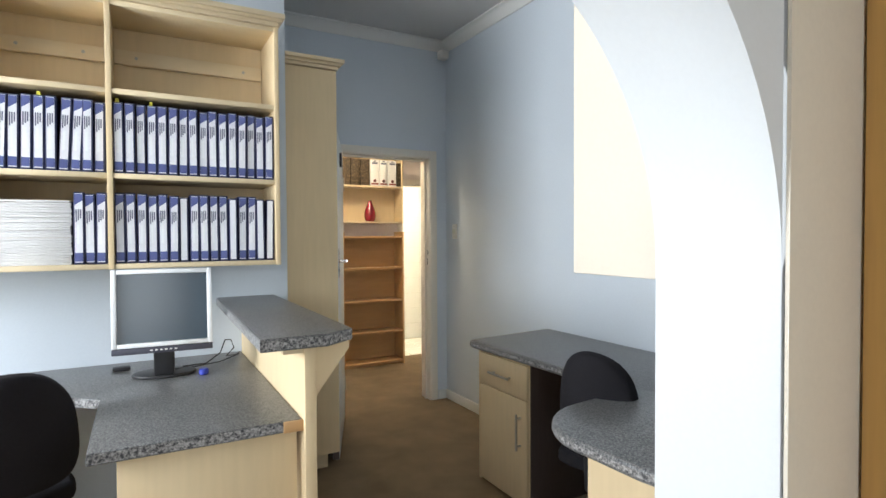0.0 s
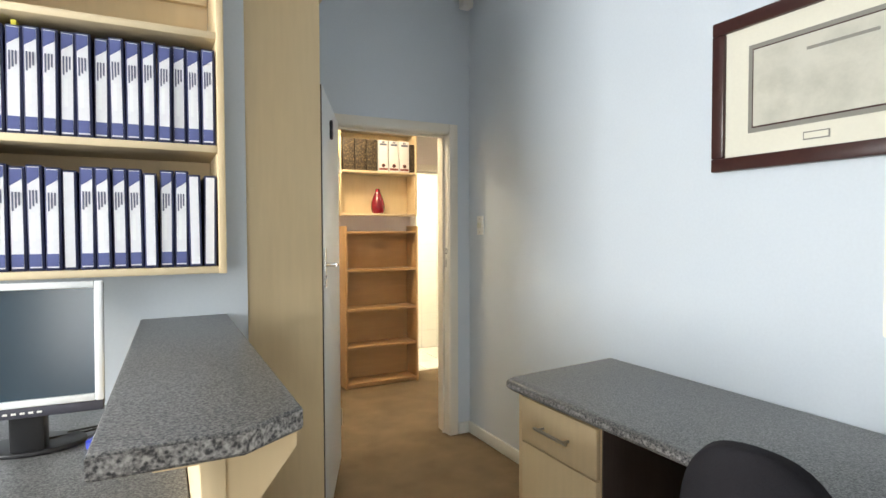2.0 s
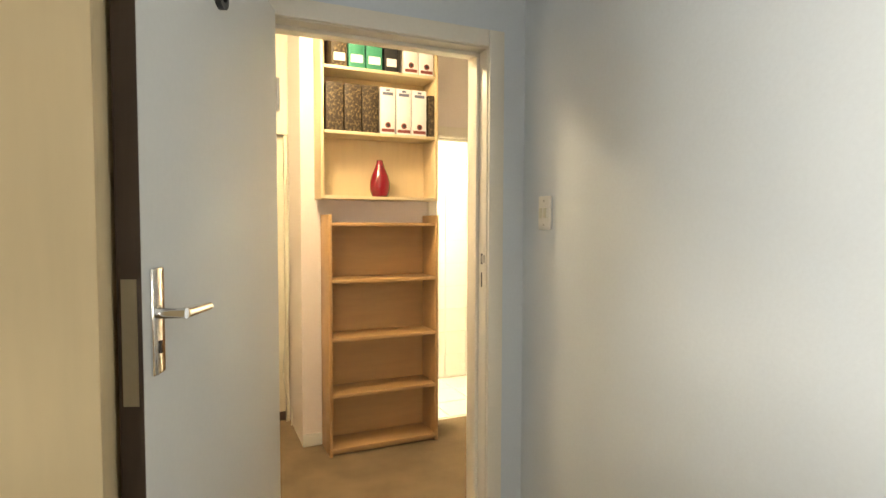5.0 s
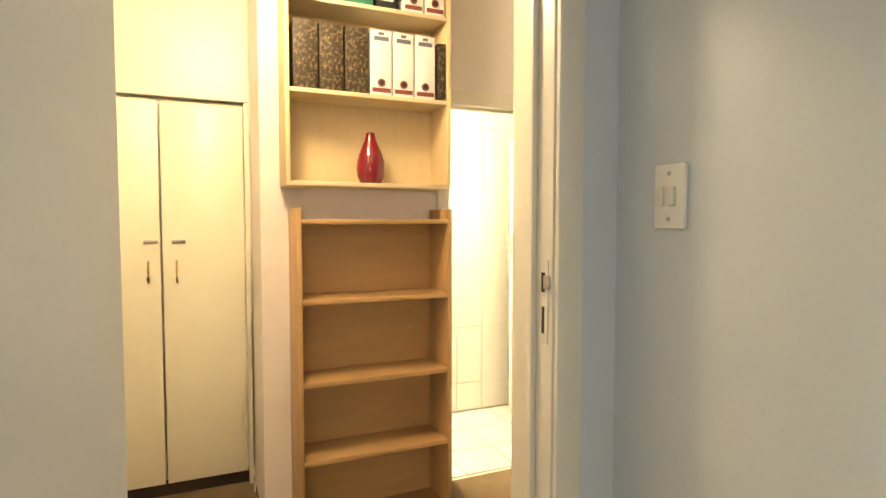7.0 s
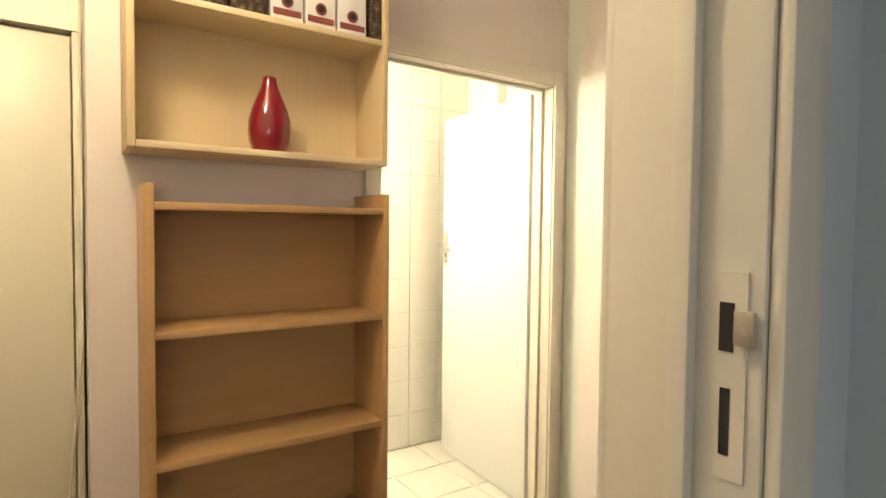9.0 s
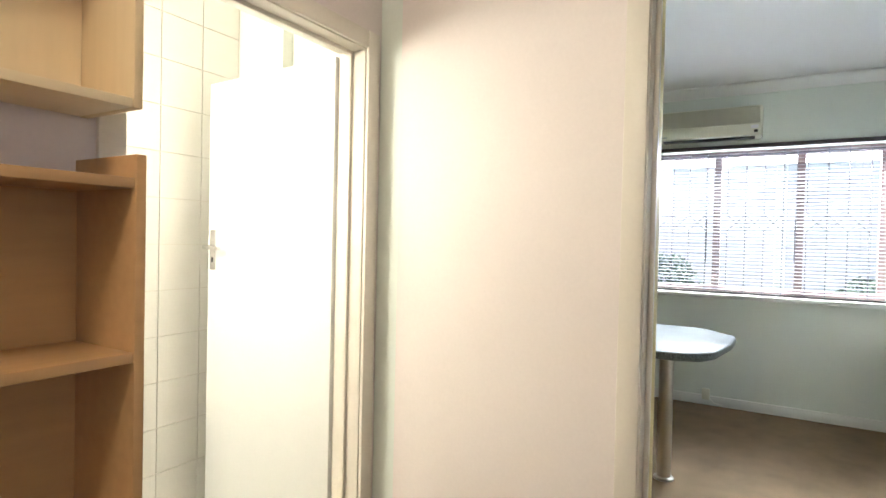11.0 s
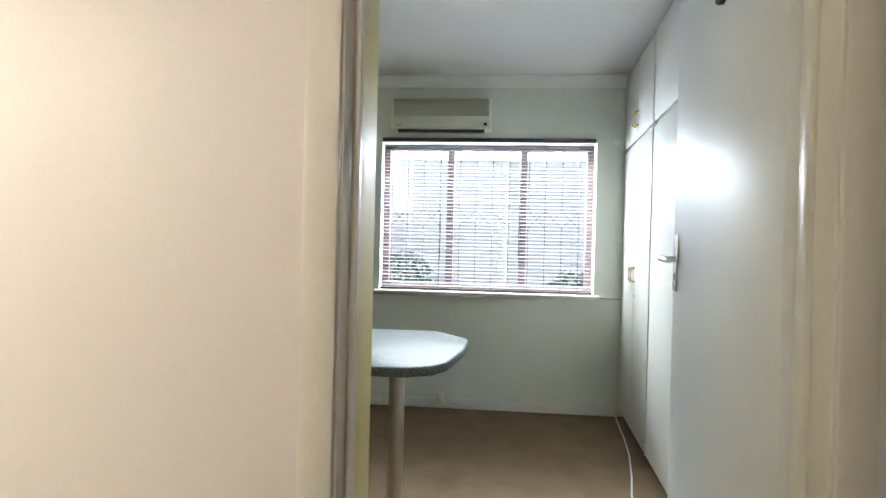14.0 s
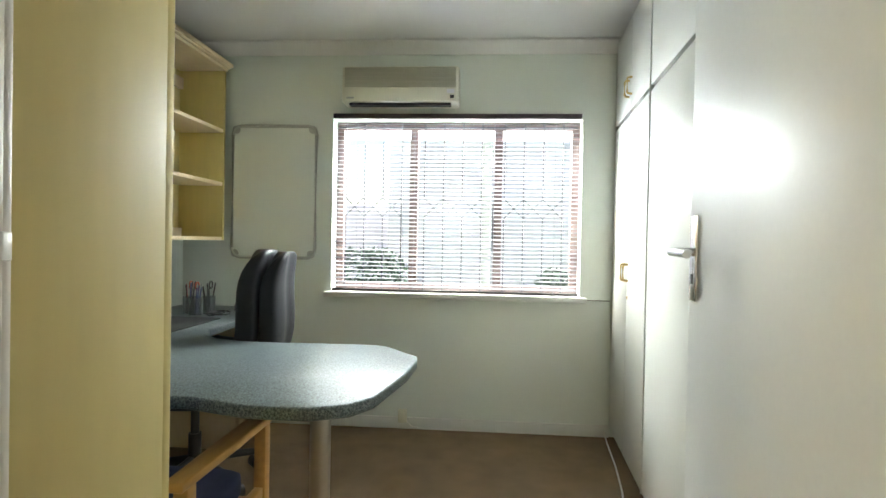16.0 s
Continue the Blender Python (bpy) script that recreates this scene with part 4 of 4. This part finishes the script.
part("cord", cy((0, 0, -0.42), (0, 0, 0), 0.004, seg=8), M_WHITEP, wlamp)
part("base", lathe([(0.10, -0.02), (0.11, 0.0)], 28), M_WHITEP, wlamp)
part("shade", lathe([(0.05, -0.50), (0.09, -0.47), (0.06, -0.42)], 28), M_SHADE, wlamp)

# ---- office ----
win = thing("window_1", (XF + 0.10, 0, 0), "wide brown-framed window with three panes", "window")
tagged(win, kind="structure")
y0, y1, z0, z1 = WIN
for q in ((y0, y1, z0, z0 + 0.05), (y0, y1, z1 - 0.05, z1), (y0, y0 + 0.05, z0 + 0.0505, z1 - 0.0505), (y1 - 0.05, y1, z0 + 0.0505, z1 - 0.0505), (4.685, 4.740, z0 + 0.0505, z1 - 0.0505), (5.243, 5.298, z0 + 0.0505, z1 - 0.0505)):
    part("window_frame", bx(0, 0.05, *q, bevel=0.004), M_BROWNF, win)
for a, b in ((y0 + 0.05, 4.685), (4.740, 5.243), (5.298, y1 - 0.05)):
    g = part("pane", bx(0.022, 0.027, a, b, z0 + 0.05, z1 - 0.05, bevel=0), M_GLASS, win)
    g.visible_shadow = False
structure("window_sill", bx(XF - 0.045, XF + 0.098, 4.15, 5.83, 0.845, 0.878, bevel=0.005), M_GLOSS, "white painted window sill", "sill")
bars = thing("burglar_bars", (XF + 0.075, 0, 0), "dark steel burglar bars with a row of diamonds", "bars")
for start in (4.298, 4.820, 5.346):
    ys = [start + k * 0.1245 for k in range(4)]
    for k, y in enumerate(ys):
        part("bar", cy((0, y, z0 + 0.01), (0, y, 1.374 if k % 2 else 1.498), 0.0042, seg=8), M_BAR, bars)
        part("bar", cy((0, y, 1.374 if k % 2 == 0 else 1.498), (0, y, z1 - 0.01), 0.0042, seg=8), M_BAR, bars)
    for up_ in (0, 1):
        part("diamond", tube([(-0.008 - 0.004 * up_, y, 1.498 if (k + up_) % 2 else 1.374) for k, y in enumerate(ys)], 0.0045, 6), M_BAR, bars)
for z in (z0 + 0.035, z1 - 0.035):
    part("cross_bar", cy((0.008, y0 + 0.02, z), (0.008, y1 - 0.02, z), 0.005, seg=8), M_BAR, bars)
blind = thing("venetian_blind", (XF - 0.012, 0, 0), "silver-grey venetian blind lowered with open slats", "blind")
part("head_rail", bx(-0.02, 0.008, 4.20, 5.785, 2.0, 2.03, bevel=0.003), M_RAIL, blind, "dark head rail")
part("bottom_rail", bx(-0.016, 0.006, 4.205, 5.78, 0.884, 0.902, bevel=0.003), M_RAIL, blind, "dark bottom rail")
slat_me = None
n = 42
for i in range(n):
    z = 0.92 + i * (1.07 / (n - 1))
    if slat_me is None:
        bm = bmesh.new()
        rows = [(-0.0125, -0.0014), (-0.004, 0.0008), (0.004, 0.0008), (0.0125, -0.0014)]
        a = [bm.verts.new((u, 4.21, w)) for u, w in rows]
        b = [bm.verts.new((u, 5.775, w)) for u, w in rows]
        fs = [bm.faces.new((a[k], a[k + 1], b[k + 1], b[k])) for k in range(3)]
        bmesh.ops.solidify(bm, geom=fs, thickness=0.0012)
        s = part("slat", bm, M_SLAT, blind)
        slat_me = s.data
    else:
        s = new("slat", slat_me)
        s.parent = blind
    s.matrix_basis = pose(-0.004, 0, z, 0, -16, 0)
for y in (4.36, 4.74, 5.25, 5.62):
    part("ladder_cord", cy((-0.018, y, 0.90), (-0.018, y, 2.0), 0.0012, seg=6), M_SLAT, blind)
for y, zb in ((5.33, 1.12), (4.745, 1.15)):
    part("wand", cy((-0.024, y, zb), (-0.024, y, 1.46), 0.004, seg=8), M_RAIL, blind, "dark tilt wand")
    part("wand_cord", cy((-0.024, y, 1.46), (-0.024, y, 2.0), 0.0015, seg=6), M_SLAT, blind)

ac = thing("air_conditioner", (XF, 4.968, 2.035), "ivory split air conditioner above the window", "air conditioner")
part("body", bx(-0.165, -0.001, 0, 0.73, 0.03, 0.258, bevel=0.018), M_IVORY, ac)
part("front_panel", bx(-0.178, -0.160, 0.01, 0.72, 0.035, 0.118, bevel=0.008), M_IVORY, ac)
part("outlet_flap", moved(bx(-0.155, -0.06, 0.06, 0.67, 0.0, 0.012, bevel=0.003), pose(0, 0, 0.018, 0, 8)), M_IVORY, ac)
part("outlet_slot", bx(-0.163, -0.10, 0.05, 0.68, 0.018, 0.0295, bevel=0.0), M_BLACK, ac)
for i in range(15):
    part("louvre", bx(-0.172, -0.158, 0.02, 0.71, 0.128 + i * 0.0080, 0.1325 + i * 0.0080, bevel=0.0), M_LOUVRE, ac)
part("display", bx(-0.1795, -0.177, 0.03, 0.055, 0.055, 0.075, bevel=0), M_BLACK, ac)
part("sticker", bx(-0.1795, -0.177, 0.028, 0.075, 0.085, 0.110, bevel=0), M_SPINE, ac)
part("badge", bx(-0.1795, -0.177, 0.65, 0.695, 0.052, 0.062, bevel=0), M_GREY, ac)

wb = thing("whiteboard", (XF, 6.46, 1.09), "blank whiteboard with rounded grey frame", "whiteboard", rz=-90)
W, H, R = 0.56, 0.86, 0.06
ring = arc(W - R, R, R, -90, 0, 6) + arc(W - R, H - R, R, 0, 90, 6) + arc(R, H - R, R, 90, 180, 6) + arc(R, R, R, 180, 270, 6)
part("board", bx(0.01, W - 0.01, -0.012, -0.002, 0.01, H - 0.01, bevel=0), M_BOARD, wb)
part("frame", tube([(a, -0.011, b) for a, b in ring] + [(ring[0][0], -0.011, ring[0][1]), (ring[1][0], -0.011, ring[1][1])], 0.0115, 8), M_GREY, wb)
for a, b in ((R * 0.4, R * 0.4), (W - R * 0.4, R * 0.4), (R * 0.4, H - R * 0.4), (W - R * 0.4, H - R * 0.4)):
    part("corner_cap", cy((a, -0.002, b), (a, -0.018, b), 0.026, seg=18), M_GREY, wb, "grey corner cap")

# built-in cupboards, front at local y = 0, running along -x from the window wall
oc = thing("built_in_cupboard", (XF - 0.002, 3.99, 0), "white built-in cupboards up to the ceiling", "cupboard", rz=-3.5)
L = 2.35
part("carcass", bx(-L, -0.035, -0.40, -0.021, 0.06, 2.47, bevel=0), M_GLOSS, oc)
part("plinth", bx(-L, -0.035, -0.40, -0.05, 0, 0.06, bevel=0), M_DARKWOOD_SHADE, oc, "dark recessed plinth")
edges = [-0.005, -0.46, -0.93, -1.63, -2.33]
for i, (b, a) in enumerate(zip(edges, edges[1:])):
    for z0_, z1_ in ((0.062, 1.925), (1.95, 2.465)):
        d = part("door", bx(a + 0.003, b - 0.003, -0.02, 0.0, z0_, z1_, bevel=0.003), M_GLOSS, oc)
        if i > 1:
            continue
        hx = (a + 0.035) if i % 2 == 0 else (b - 0.035)
        hz = 1.02 if z0_ < 1 else 2.03
        part("handle", tube([(hx, 0.0, hz), (hx, 0.022, hz + 0.003), (hx, 0.026, hz + 0.012), (hx, 0.026, hz + 0.078), (hx, 0.022, hz + 0.087), (hx, 0.0, hz + 0.09)], 0.006, 8), M_BRASS, d, "brass bow handle")
        if z0_ < 1 and i % 2 == 1:
            part("lock", cy((hx, 0.0, 0.93), (hx, 0.004, 0.93), 0.008, seg=12), M_BRASS, d)
part("dividing_strip", bx(-0.934, -0.926, -0.015, 0.006, 0.06, 2.47, bevel=0.001), M_GLOSS, oc)
fcable = thing("floor_cable", (0, 0, 0), "loose white cable along the cupboard", "cable")
part("wire", tube([(7.16, 4.03, 0.05), (7.05, 4.03, 0.01), (6.7, 4.06, 0.006), (6.4, 4.10, 0.006), (6.1, 4.16, 0.006), (5.85, 4.22, 0.006), (5.6, 4.20, 0.006), (5.4, 4.15, 0.006)], 0.005), M_WHITEP, fcable)

tc = thing("tall_cabinet", (XO + 0.127, 5.221, 0), "tall shallow maple cabinet beside the office door", "cabinet")
part("body", bx(0, 0.265, 0.0, 0.75, 0.0, 2.40, bevel=0.002), M_MAPLEO, tc)
part("door", bx(0.267, 0.285, 0.002, 0.748, 0.08, 2.39, bevel=0.002), M_MAPLEO, tc)

osh = shelf_unit("office_shelf", (0, 6.49, 0), (5.2, 6.15, 7.13), (1.207, 1.560, 1.902), 0.305, 1.196, 2.29, M_MAPLEO, "empty maple wall shelves above the desk")
part("hanging_rail", bx(6.17, 7.11, 0.27, 0.295, 2.17, 2.24, bevel=0.002), M_MAPLEH, osh)
part("lower_rail", bx(6.17, 7.11, 0.27, 0.295, 1.219, 1.272, bevel=0.002), M_MAPLEH, osh)

od = thing("office_desk", (0, 0, 0), "curved blue-grey speckled desk with a peninsula end", "desk")
top = [(7.19, 6.795), (4.9, 6.795), (4.95, 6.2), (5.10, 5.90), (5.14, 5.62), (5.08, 5.42), (5.08, 5.25), (5.13, 5.15), (5.22, 5.10), (5.52, 5.05), (5.72, 5.04), (5.80, 5.05), (5.84, 5.09), (5.98, 5.20), (6.00, 5.27), (5.98, 5.75)] + [(5.99, 5.85), (6.03, 5.97), (6.11, 6.06), (6.25, 6.12)] + [(7.19, 6.14)]
part("worktop", slab(top, 0.727, 0.765, 0.010), M_GRANO, od, "blue-grey speckled worktop")
pl = part("pole", cy((5.545, 5.355, 0.012), (5.545, 5.355, 0.727), 0.036, seg=32), M_STEEL, od, "brushed steel leg")
part("foot_ring", moved(lathe([(0.052, 0.0), (0.052, 0.008), (0.042, 0.016)], 32), pose(5.545, 5.355, 0)), M_STEEL, pl)
dw = thing("drawer_pedestal", (6.70, 6.17, 0), "maple drawer pedestal under the desk", "drawers")
part("body", bx(0, 0.46, 0.02, 0.58, 0.0, 0.724, bevel=0.002), M_MAPLE, dw)
for a, b in ((0.05, 0.30), (0.305, 0.49), (0.495, 0.61), (0.615, 0.715)):
    d = part("drawer_front", bx(0.003, 0.457, 0.0, 0.018, a, b, bevel=0.002), M_MAPLE, dw)
    part("handle", cyl(cyl(cy((0.15, -0.022, (a + b) / 2), (0.31, -0.022, (a + b) / 2), 0.005, seg=10), (0.17, -0.022, (a + b) / 2), (0.17, 0.001, (a + b) / 2), 0.004, seg=8), (0.29, -0.022, (a + b) / 2), (0.29, 0.001, (a + b) / 2), 0.004, seg=8), M_STEEL, d)

ex = thing("executive_chair", (6.27, 6.20, 0), "high-backed black leather executive chair", "chair", rz=8)
part("seat", moved(cushion(0.52, 0.50, 0.11, 0.15), pose(0, 0.02, 0.42)), M_LEATHER, ex)
def padded_back(w, d, h, lean):
    """A tall pad with a rounded head, leaning back in a shallow S, creased down both sides."""
    bm = cushion(w, d, h, 0.12, 14)
    for v in bm.verts:
        u = v.co.z / h
        v.co.x *= 1 - 0.30 * u ** 5 - 0.10 * (1 - u)
        v.co.y *= 1 - 0.25 * u
        v.co.y += 0.022 * math.cos(4 * v.co.x / w * math.pi) * (0.5 + 0.5 * u) * (1 if v.co.y > 0 else 0.3)
        v.co.y -= lean * u + 0.045 * math.sin(math.pi * u * 1.6)
    return bm


part("back_cushion", moved(padded_back(0.50, 0.12, 0.70, 0.20), pose(0, -0.18, 0.46)), M_LEATHER, ex)
part("back_shell", moved(padded_back(0.47, 0.10, 0.69, 0.20), pose(0, -0.275, 0.46)), M_LEATHER, ex, "padded black leather back")
for s in (-1, 1):
    part("armrest", tube([(s * 0.29, -0.2, 0.52), (s * 0.30, -0.18, 0.64), (s * 0.30, 0.0, 0.66), (s * 0.30, 0.16, 0.64), (s * 0.29, 0.18, 0.48)], 0.02, 10), M_BLACK, ex)
part("column", cyl(cy((0, 0, 0.09), (0, 0, 0.25), 0.03), (0, 0, 0.25), (0, 0, 0.42), 0.02), M_BLACK, ex)
for i in range(5):
    a = math.radians(72 * i + 20)
    p = Vector((math.cos(a), math.sin(a), 0))
    part("base_arm", cyl(bmesh.new(), Vector((0, 0, 0.12)), p * 0.31 + Vector((0, 0, 0.085)), 0.026, 0.017, 10), M_BLACK, ex)
    cst = part("castor", cy(p * 0.31 + Vector((-p.y, p.x, 0)) * -0.024 + Vector((0, 0, 0.032)), p * 0.31 + Vector((-p.y, p.x, 0)) * 0.024 + Vector((0, 0, 0.032)), 0.032, seg=14), M_BLACK, ex)
    part("stem", cy(p * 0.31 + Vector((0, 0, 0.03)), p * 0.31 + Vector((0, 0, 0.09)), 0.009, seg=8), M_STEEL, cst)

ar = thing("armchair", (5.21, 5.81, 0), "oak-armed visitor chair with navy fabric seat", "chair", rz=-90)
part("seat", moved(cushion(0.50, 0.48, 0.09, 0.2), pose(0, 0, 0.36)), M_BLUEFAB, ar)
part("backrest", moved(cushion(0.48, 0.08, 0.42, 0.1), pose(0, -0.23, 0.46, 10)), M_BLUEFAB, ar)
for s in (-1, 1):
    for y in (-0.24, 0.24):
        part("leg", bx(s * 0.285 - 0.02, s * 0.285 + 0.02, y - 0.022, y + 0.022, 0, 0.60, bevel=0.006), M_OAKARM, ar)
    part("side_rail", bx(s * 0.285 - 0.015, s * 0.285 + 0.015, -0.217, 0.217, 0.33, 0.39, bevel=0.005), M_OAKARM, ar)
    bm = slab([(s * 0.285 - 0.028, -0.30), (s * 0.285 + 0.028, -0.30), (s * 0.285 + 0.034, 0.0), (s * 0.285 + 0.034, 0.24)] + arc(s * 0.285, 0.26, 0.034, 0, 180, 6) + [(s * 0.285 - 0.034, 0.24), (s * 0.285 - 0.034, 0.0)], 0.60, 0.625, 0.008)
    part("armrest", bm, M_OAKARM, ar, "golden oak armrest")
for y in (-0.2, 0.2):
    part("cross_rail", bx(-0.265, 0.265, y - 0.012, y + 0.012, 0.31, 0.36, bevel=0.004), M_OAKARM, ar)

# desk clutter
for k, (px, py) in enumerate(((6.72, 6.45), (6.82, 6.42), (6.78, 6.52))):
    jar = thing("pen_holder", (px, py, 0.765), "clear pen holder full of pens and scissors", "pen holder")
    part("cup", lathe([(0.032, 0), (0.034, 0.004), (0.036, 0.10), (0.034, 0.10), (0.031, 0.006)], 20), M_CLEAR, jar)
    for i in range(6):
        a, l = rng.uniform(0, 6.28), rng.uniform(0.14, 0.19)
        part("pen", cy((0.010 * math.cos(a), 0.010 * math.sin(a), 0.01), (0.034 * math.cos(a), 0.034 * math.sin(a), l), 0.004, seg=8), (M_BLACK, M_BLACK, M_BAND, M_MAROON, M_GREY)[rng.randrange(5)], jar)
    part("scissor_grip", tube([(0.02 + 0.02 * math.cos(t), 0.0, 0.165 + 0.022 * math.sin(t)) for t in [i * 0.6 for i in range(12)]], 0.005, 6), (M_ORANGE, M_BLACK, M_ORANGE)[k], jar)
st = thing("stapler", (7.02, 6.33, 0.765), "small black stapler on the desk", "stapler", rz=20)
part("base", bx(-0.08, 0.08, -0.02, 0.02, 0, 0.012, bevel=0.004), M_BLACK, st)
part("arm", moved(bx(-0.08, 0.075, -0.018, 0.018, 0, 0.025, bevel=0.006), pose(0, 0, 0.024, 0, -7)), M_BLACK, st)
pad = thing("desk_pad", (6.35, 6.42, 0.765), "flat black desk pad on the desk", "desk pad")
part("mat", slab([(-0.25, -0.18), (0.25, -0.18), (0.25, 0.18), (-0.25, 0.18)], 0, 0.006, 0.002), M_BLACK, pad)
cab2 = thing("desk_cable", (6.75, 6.30, 0.765), "tangled black cable on the desk", "cable")
part("wire", tube([(0.10 * math.cos(i * 0.55) * (1 - i * 0.012), 0.05 * math.sin(i * 0.55) + i * 0.002, 0.004 + 0.012 * abs(math.sin(i * 0.37))) for i in range(36)], 0.0035, 6), M_BLACK, cab2)
sock = thing("wall_socket", (XF - 0.016, 5.30, 0.045), "small white telephone socket above the skirting", "socket")
part("plate", bx(-0.022, 0, -0.028, 0.028, 0.0, 0.085, bevel=0.005), M_IVORY, sock)
part("cord", tube([(-0.012, -0.02, 0.02), (-0.02, -0.06, -0.02), (-0.012, -0.15, -0.036), (-0.006, -0.6, -0.036), (-0.008, -1.2, -0.036)], 0.003, 6), M_WHITEP, sock)
tr = thing("conduit", (XF, 4.0, 0.86), "thin cable run from sill to corner", "cable")
part("wire", tube([(-0.004, 0.0, 0.0), (-0.004, 0.15, 0.002)], 0.003, 6), M_GREYM, tr)

# garden beyond the window
gw = thing("garden_wall", (14.0, 5.0, -0.30), "pale rendered garden wall beyond the lawn", "wall")
part("wall", bx(0, 0.2, -9, 12, 0, 2.1, bevel=0.02), M_GARDENW, gw)
part("coping", bx(-0.04, 0.24, -9, 12, 2.1, 2.18, bevel=0.02), M_GARDENW, gw)
house = thing("neighbour_house", (12.5, 0, -0.30), "pale rendered neighbouring house with a brown eave", "house")
part("wall", bx(0, 1.3, -8, 6.35, 0, 4.2, bevel=0.02), M_GARDENW, house)
part("eave", bx(-0.5, 1.4, -8.3, 6.6, 4.2, 4.38, bevel=0.02), M_BROWNF, house, "brown eave")
# White cylinder added to draw a pale vertical streak before the house wall.
part("white_streak", cy((-0.08, 4.77, 0), (-0.08, 4.77, 4.2), 0.075, seg=14), M_WHITEP, house, "white vertical streak")


def shrub(at, r, h, count, seed):
    """A leafy bush: a few stems under a crown of loose leaves."""
    g = random.Random(seed)
    b = thing("shrub", at, "dense green garden shrub on the lawn", "shrub", "garden shrubs")
    for k in range(5):
        a = k * 1.26
        part("stem", cy((0, 0, 0), (0.45 * r * math.cos(a), 0.45 * r * math.sin(a), h * 0.6), 0.02, 0.008, 8), M_BROWNF, b)
    verts, faces = [], []
    for k in range(count):
        a, u = g.uniform(0, 6.283), g.uniform(0.12, 1.0)
        rad = r * (0.55 + 0.45 * math.sin(3.1 * u)) * g.uniform(0.45, 1.0) * (1 + 0.18 * math.sin(3 * a + 7 * u))
        c = Vector((rad * math.cos(a), rad * math.sin(a), h * u))
        d = Vector((g.gauss(0, 1), g.gauss(0, 1), g.gauss(0, 0.7))).normalized() * g.uniform(0.05, 0.09)
        e = d.cross(Vector((g.gauss(0, 1), g.gauss(0, 1), g.gauss(0, 1)))).normalized() * 0.025
        n0 = len(verts)
        verts += [c - d, c + e, c + d, c - e]
        faces.append((n0, n0 + 1, n0 + 2, n0 + 3))
    me = bpy.data.meshes.new("foliage")
    me.from_pydata(verts, [], faces)
    me.materials.append(M_LEAF)
    fo = new("foliage", me)
    fo.parent = b


shrub((10.6, 6.35, -0.30), 0.70, 1.40, 2000, 3)
shrub((10.4, 3.75, -0.30), 0.6, 1.2, 2000, 5)

# wall and floor tiles of the washroom
tile = bpy.data.meshes.new("tile")
bm = bx(0, 0.196, 0, 0.006, 0, 0.196, bevel=0)
bm.to_mesh(tile)
bm.free()
tile.materials.append(M_TILE)
for i in range(9):
    for j in range(12):
        t = new("tile", tile)
        t.parent = wash_n
        t.location = (2.418 + i * 0.2, 7.164, 0.01 + j * 0.2)
ftile = bpy.data.meshes.new("floor_tile")
bm = bx(0, 0.290, 0, 0.290, 0, 0.006, bevel=0)
bm.to_mesh(ftile)
bm.free()
ftile.materials.append(M_TILE)
for i in range(6):
    for j in range(3):
        t = new("floor_tile", ftile)
        t.parent = wash_f
        t.location = (2.36 + i * 0.3, 6.27 + j * 0.3, -0.004)
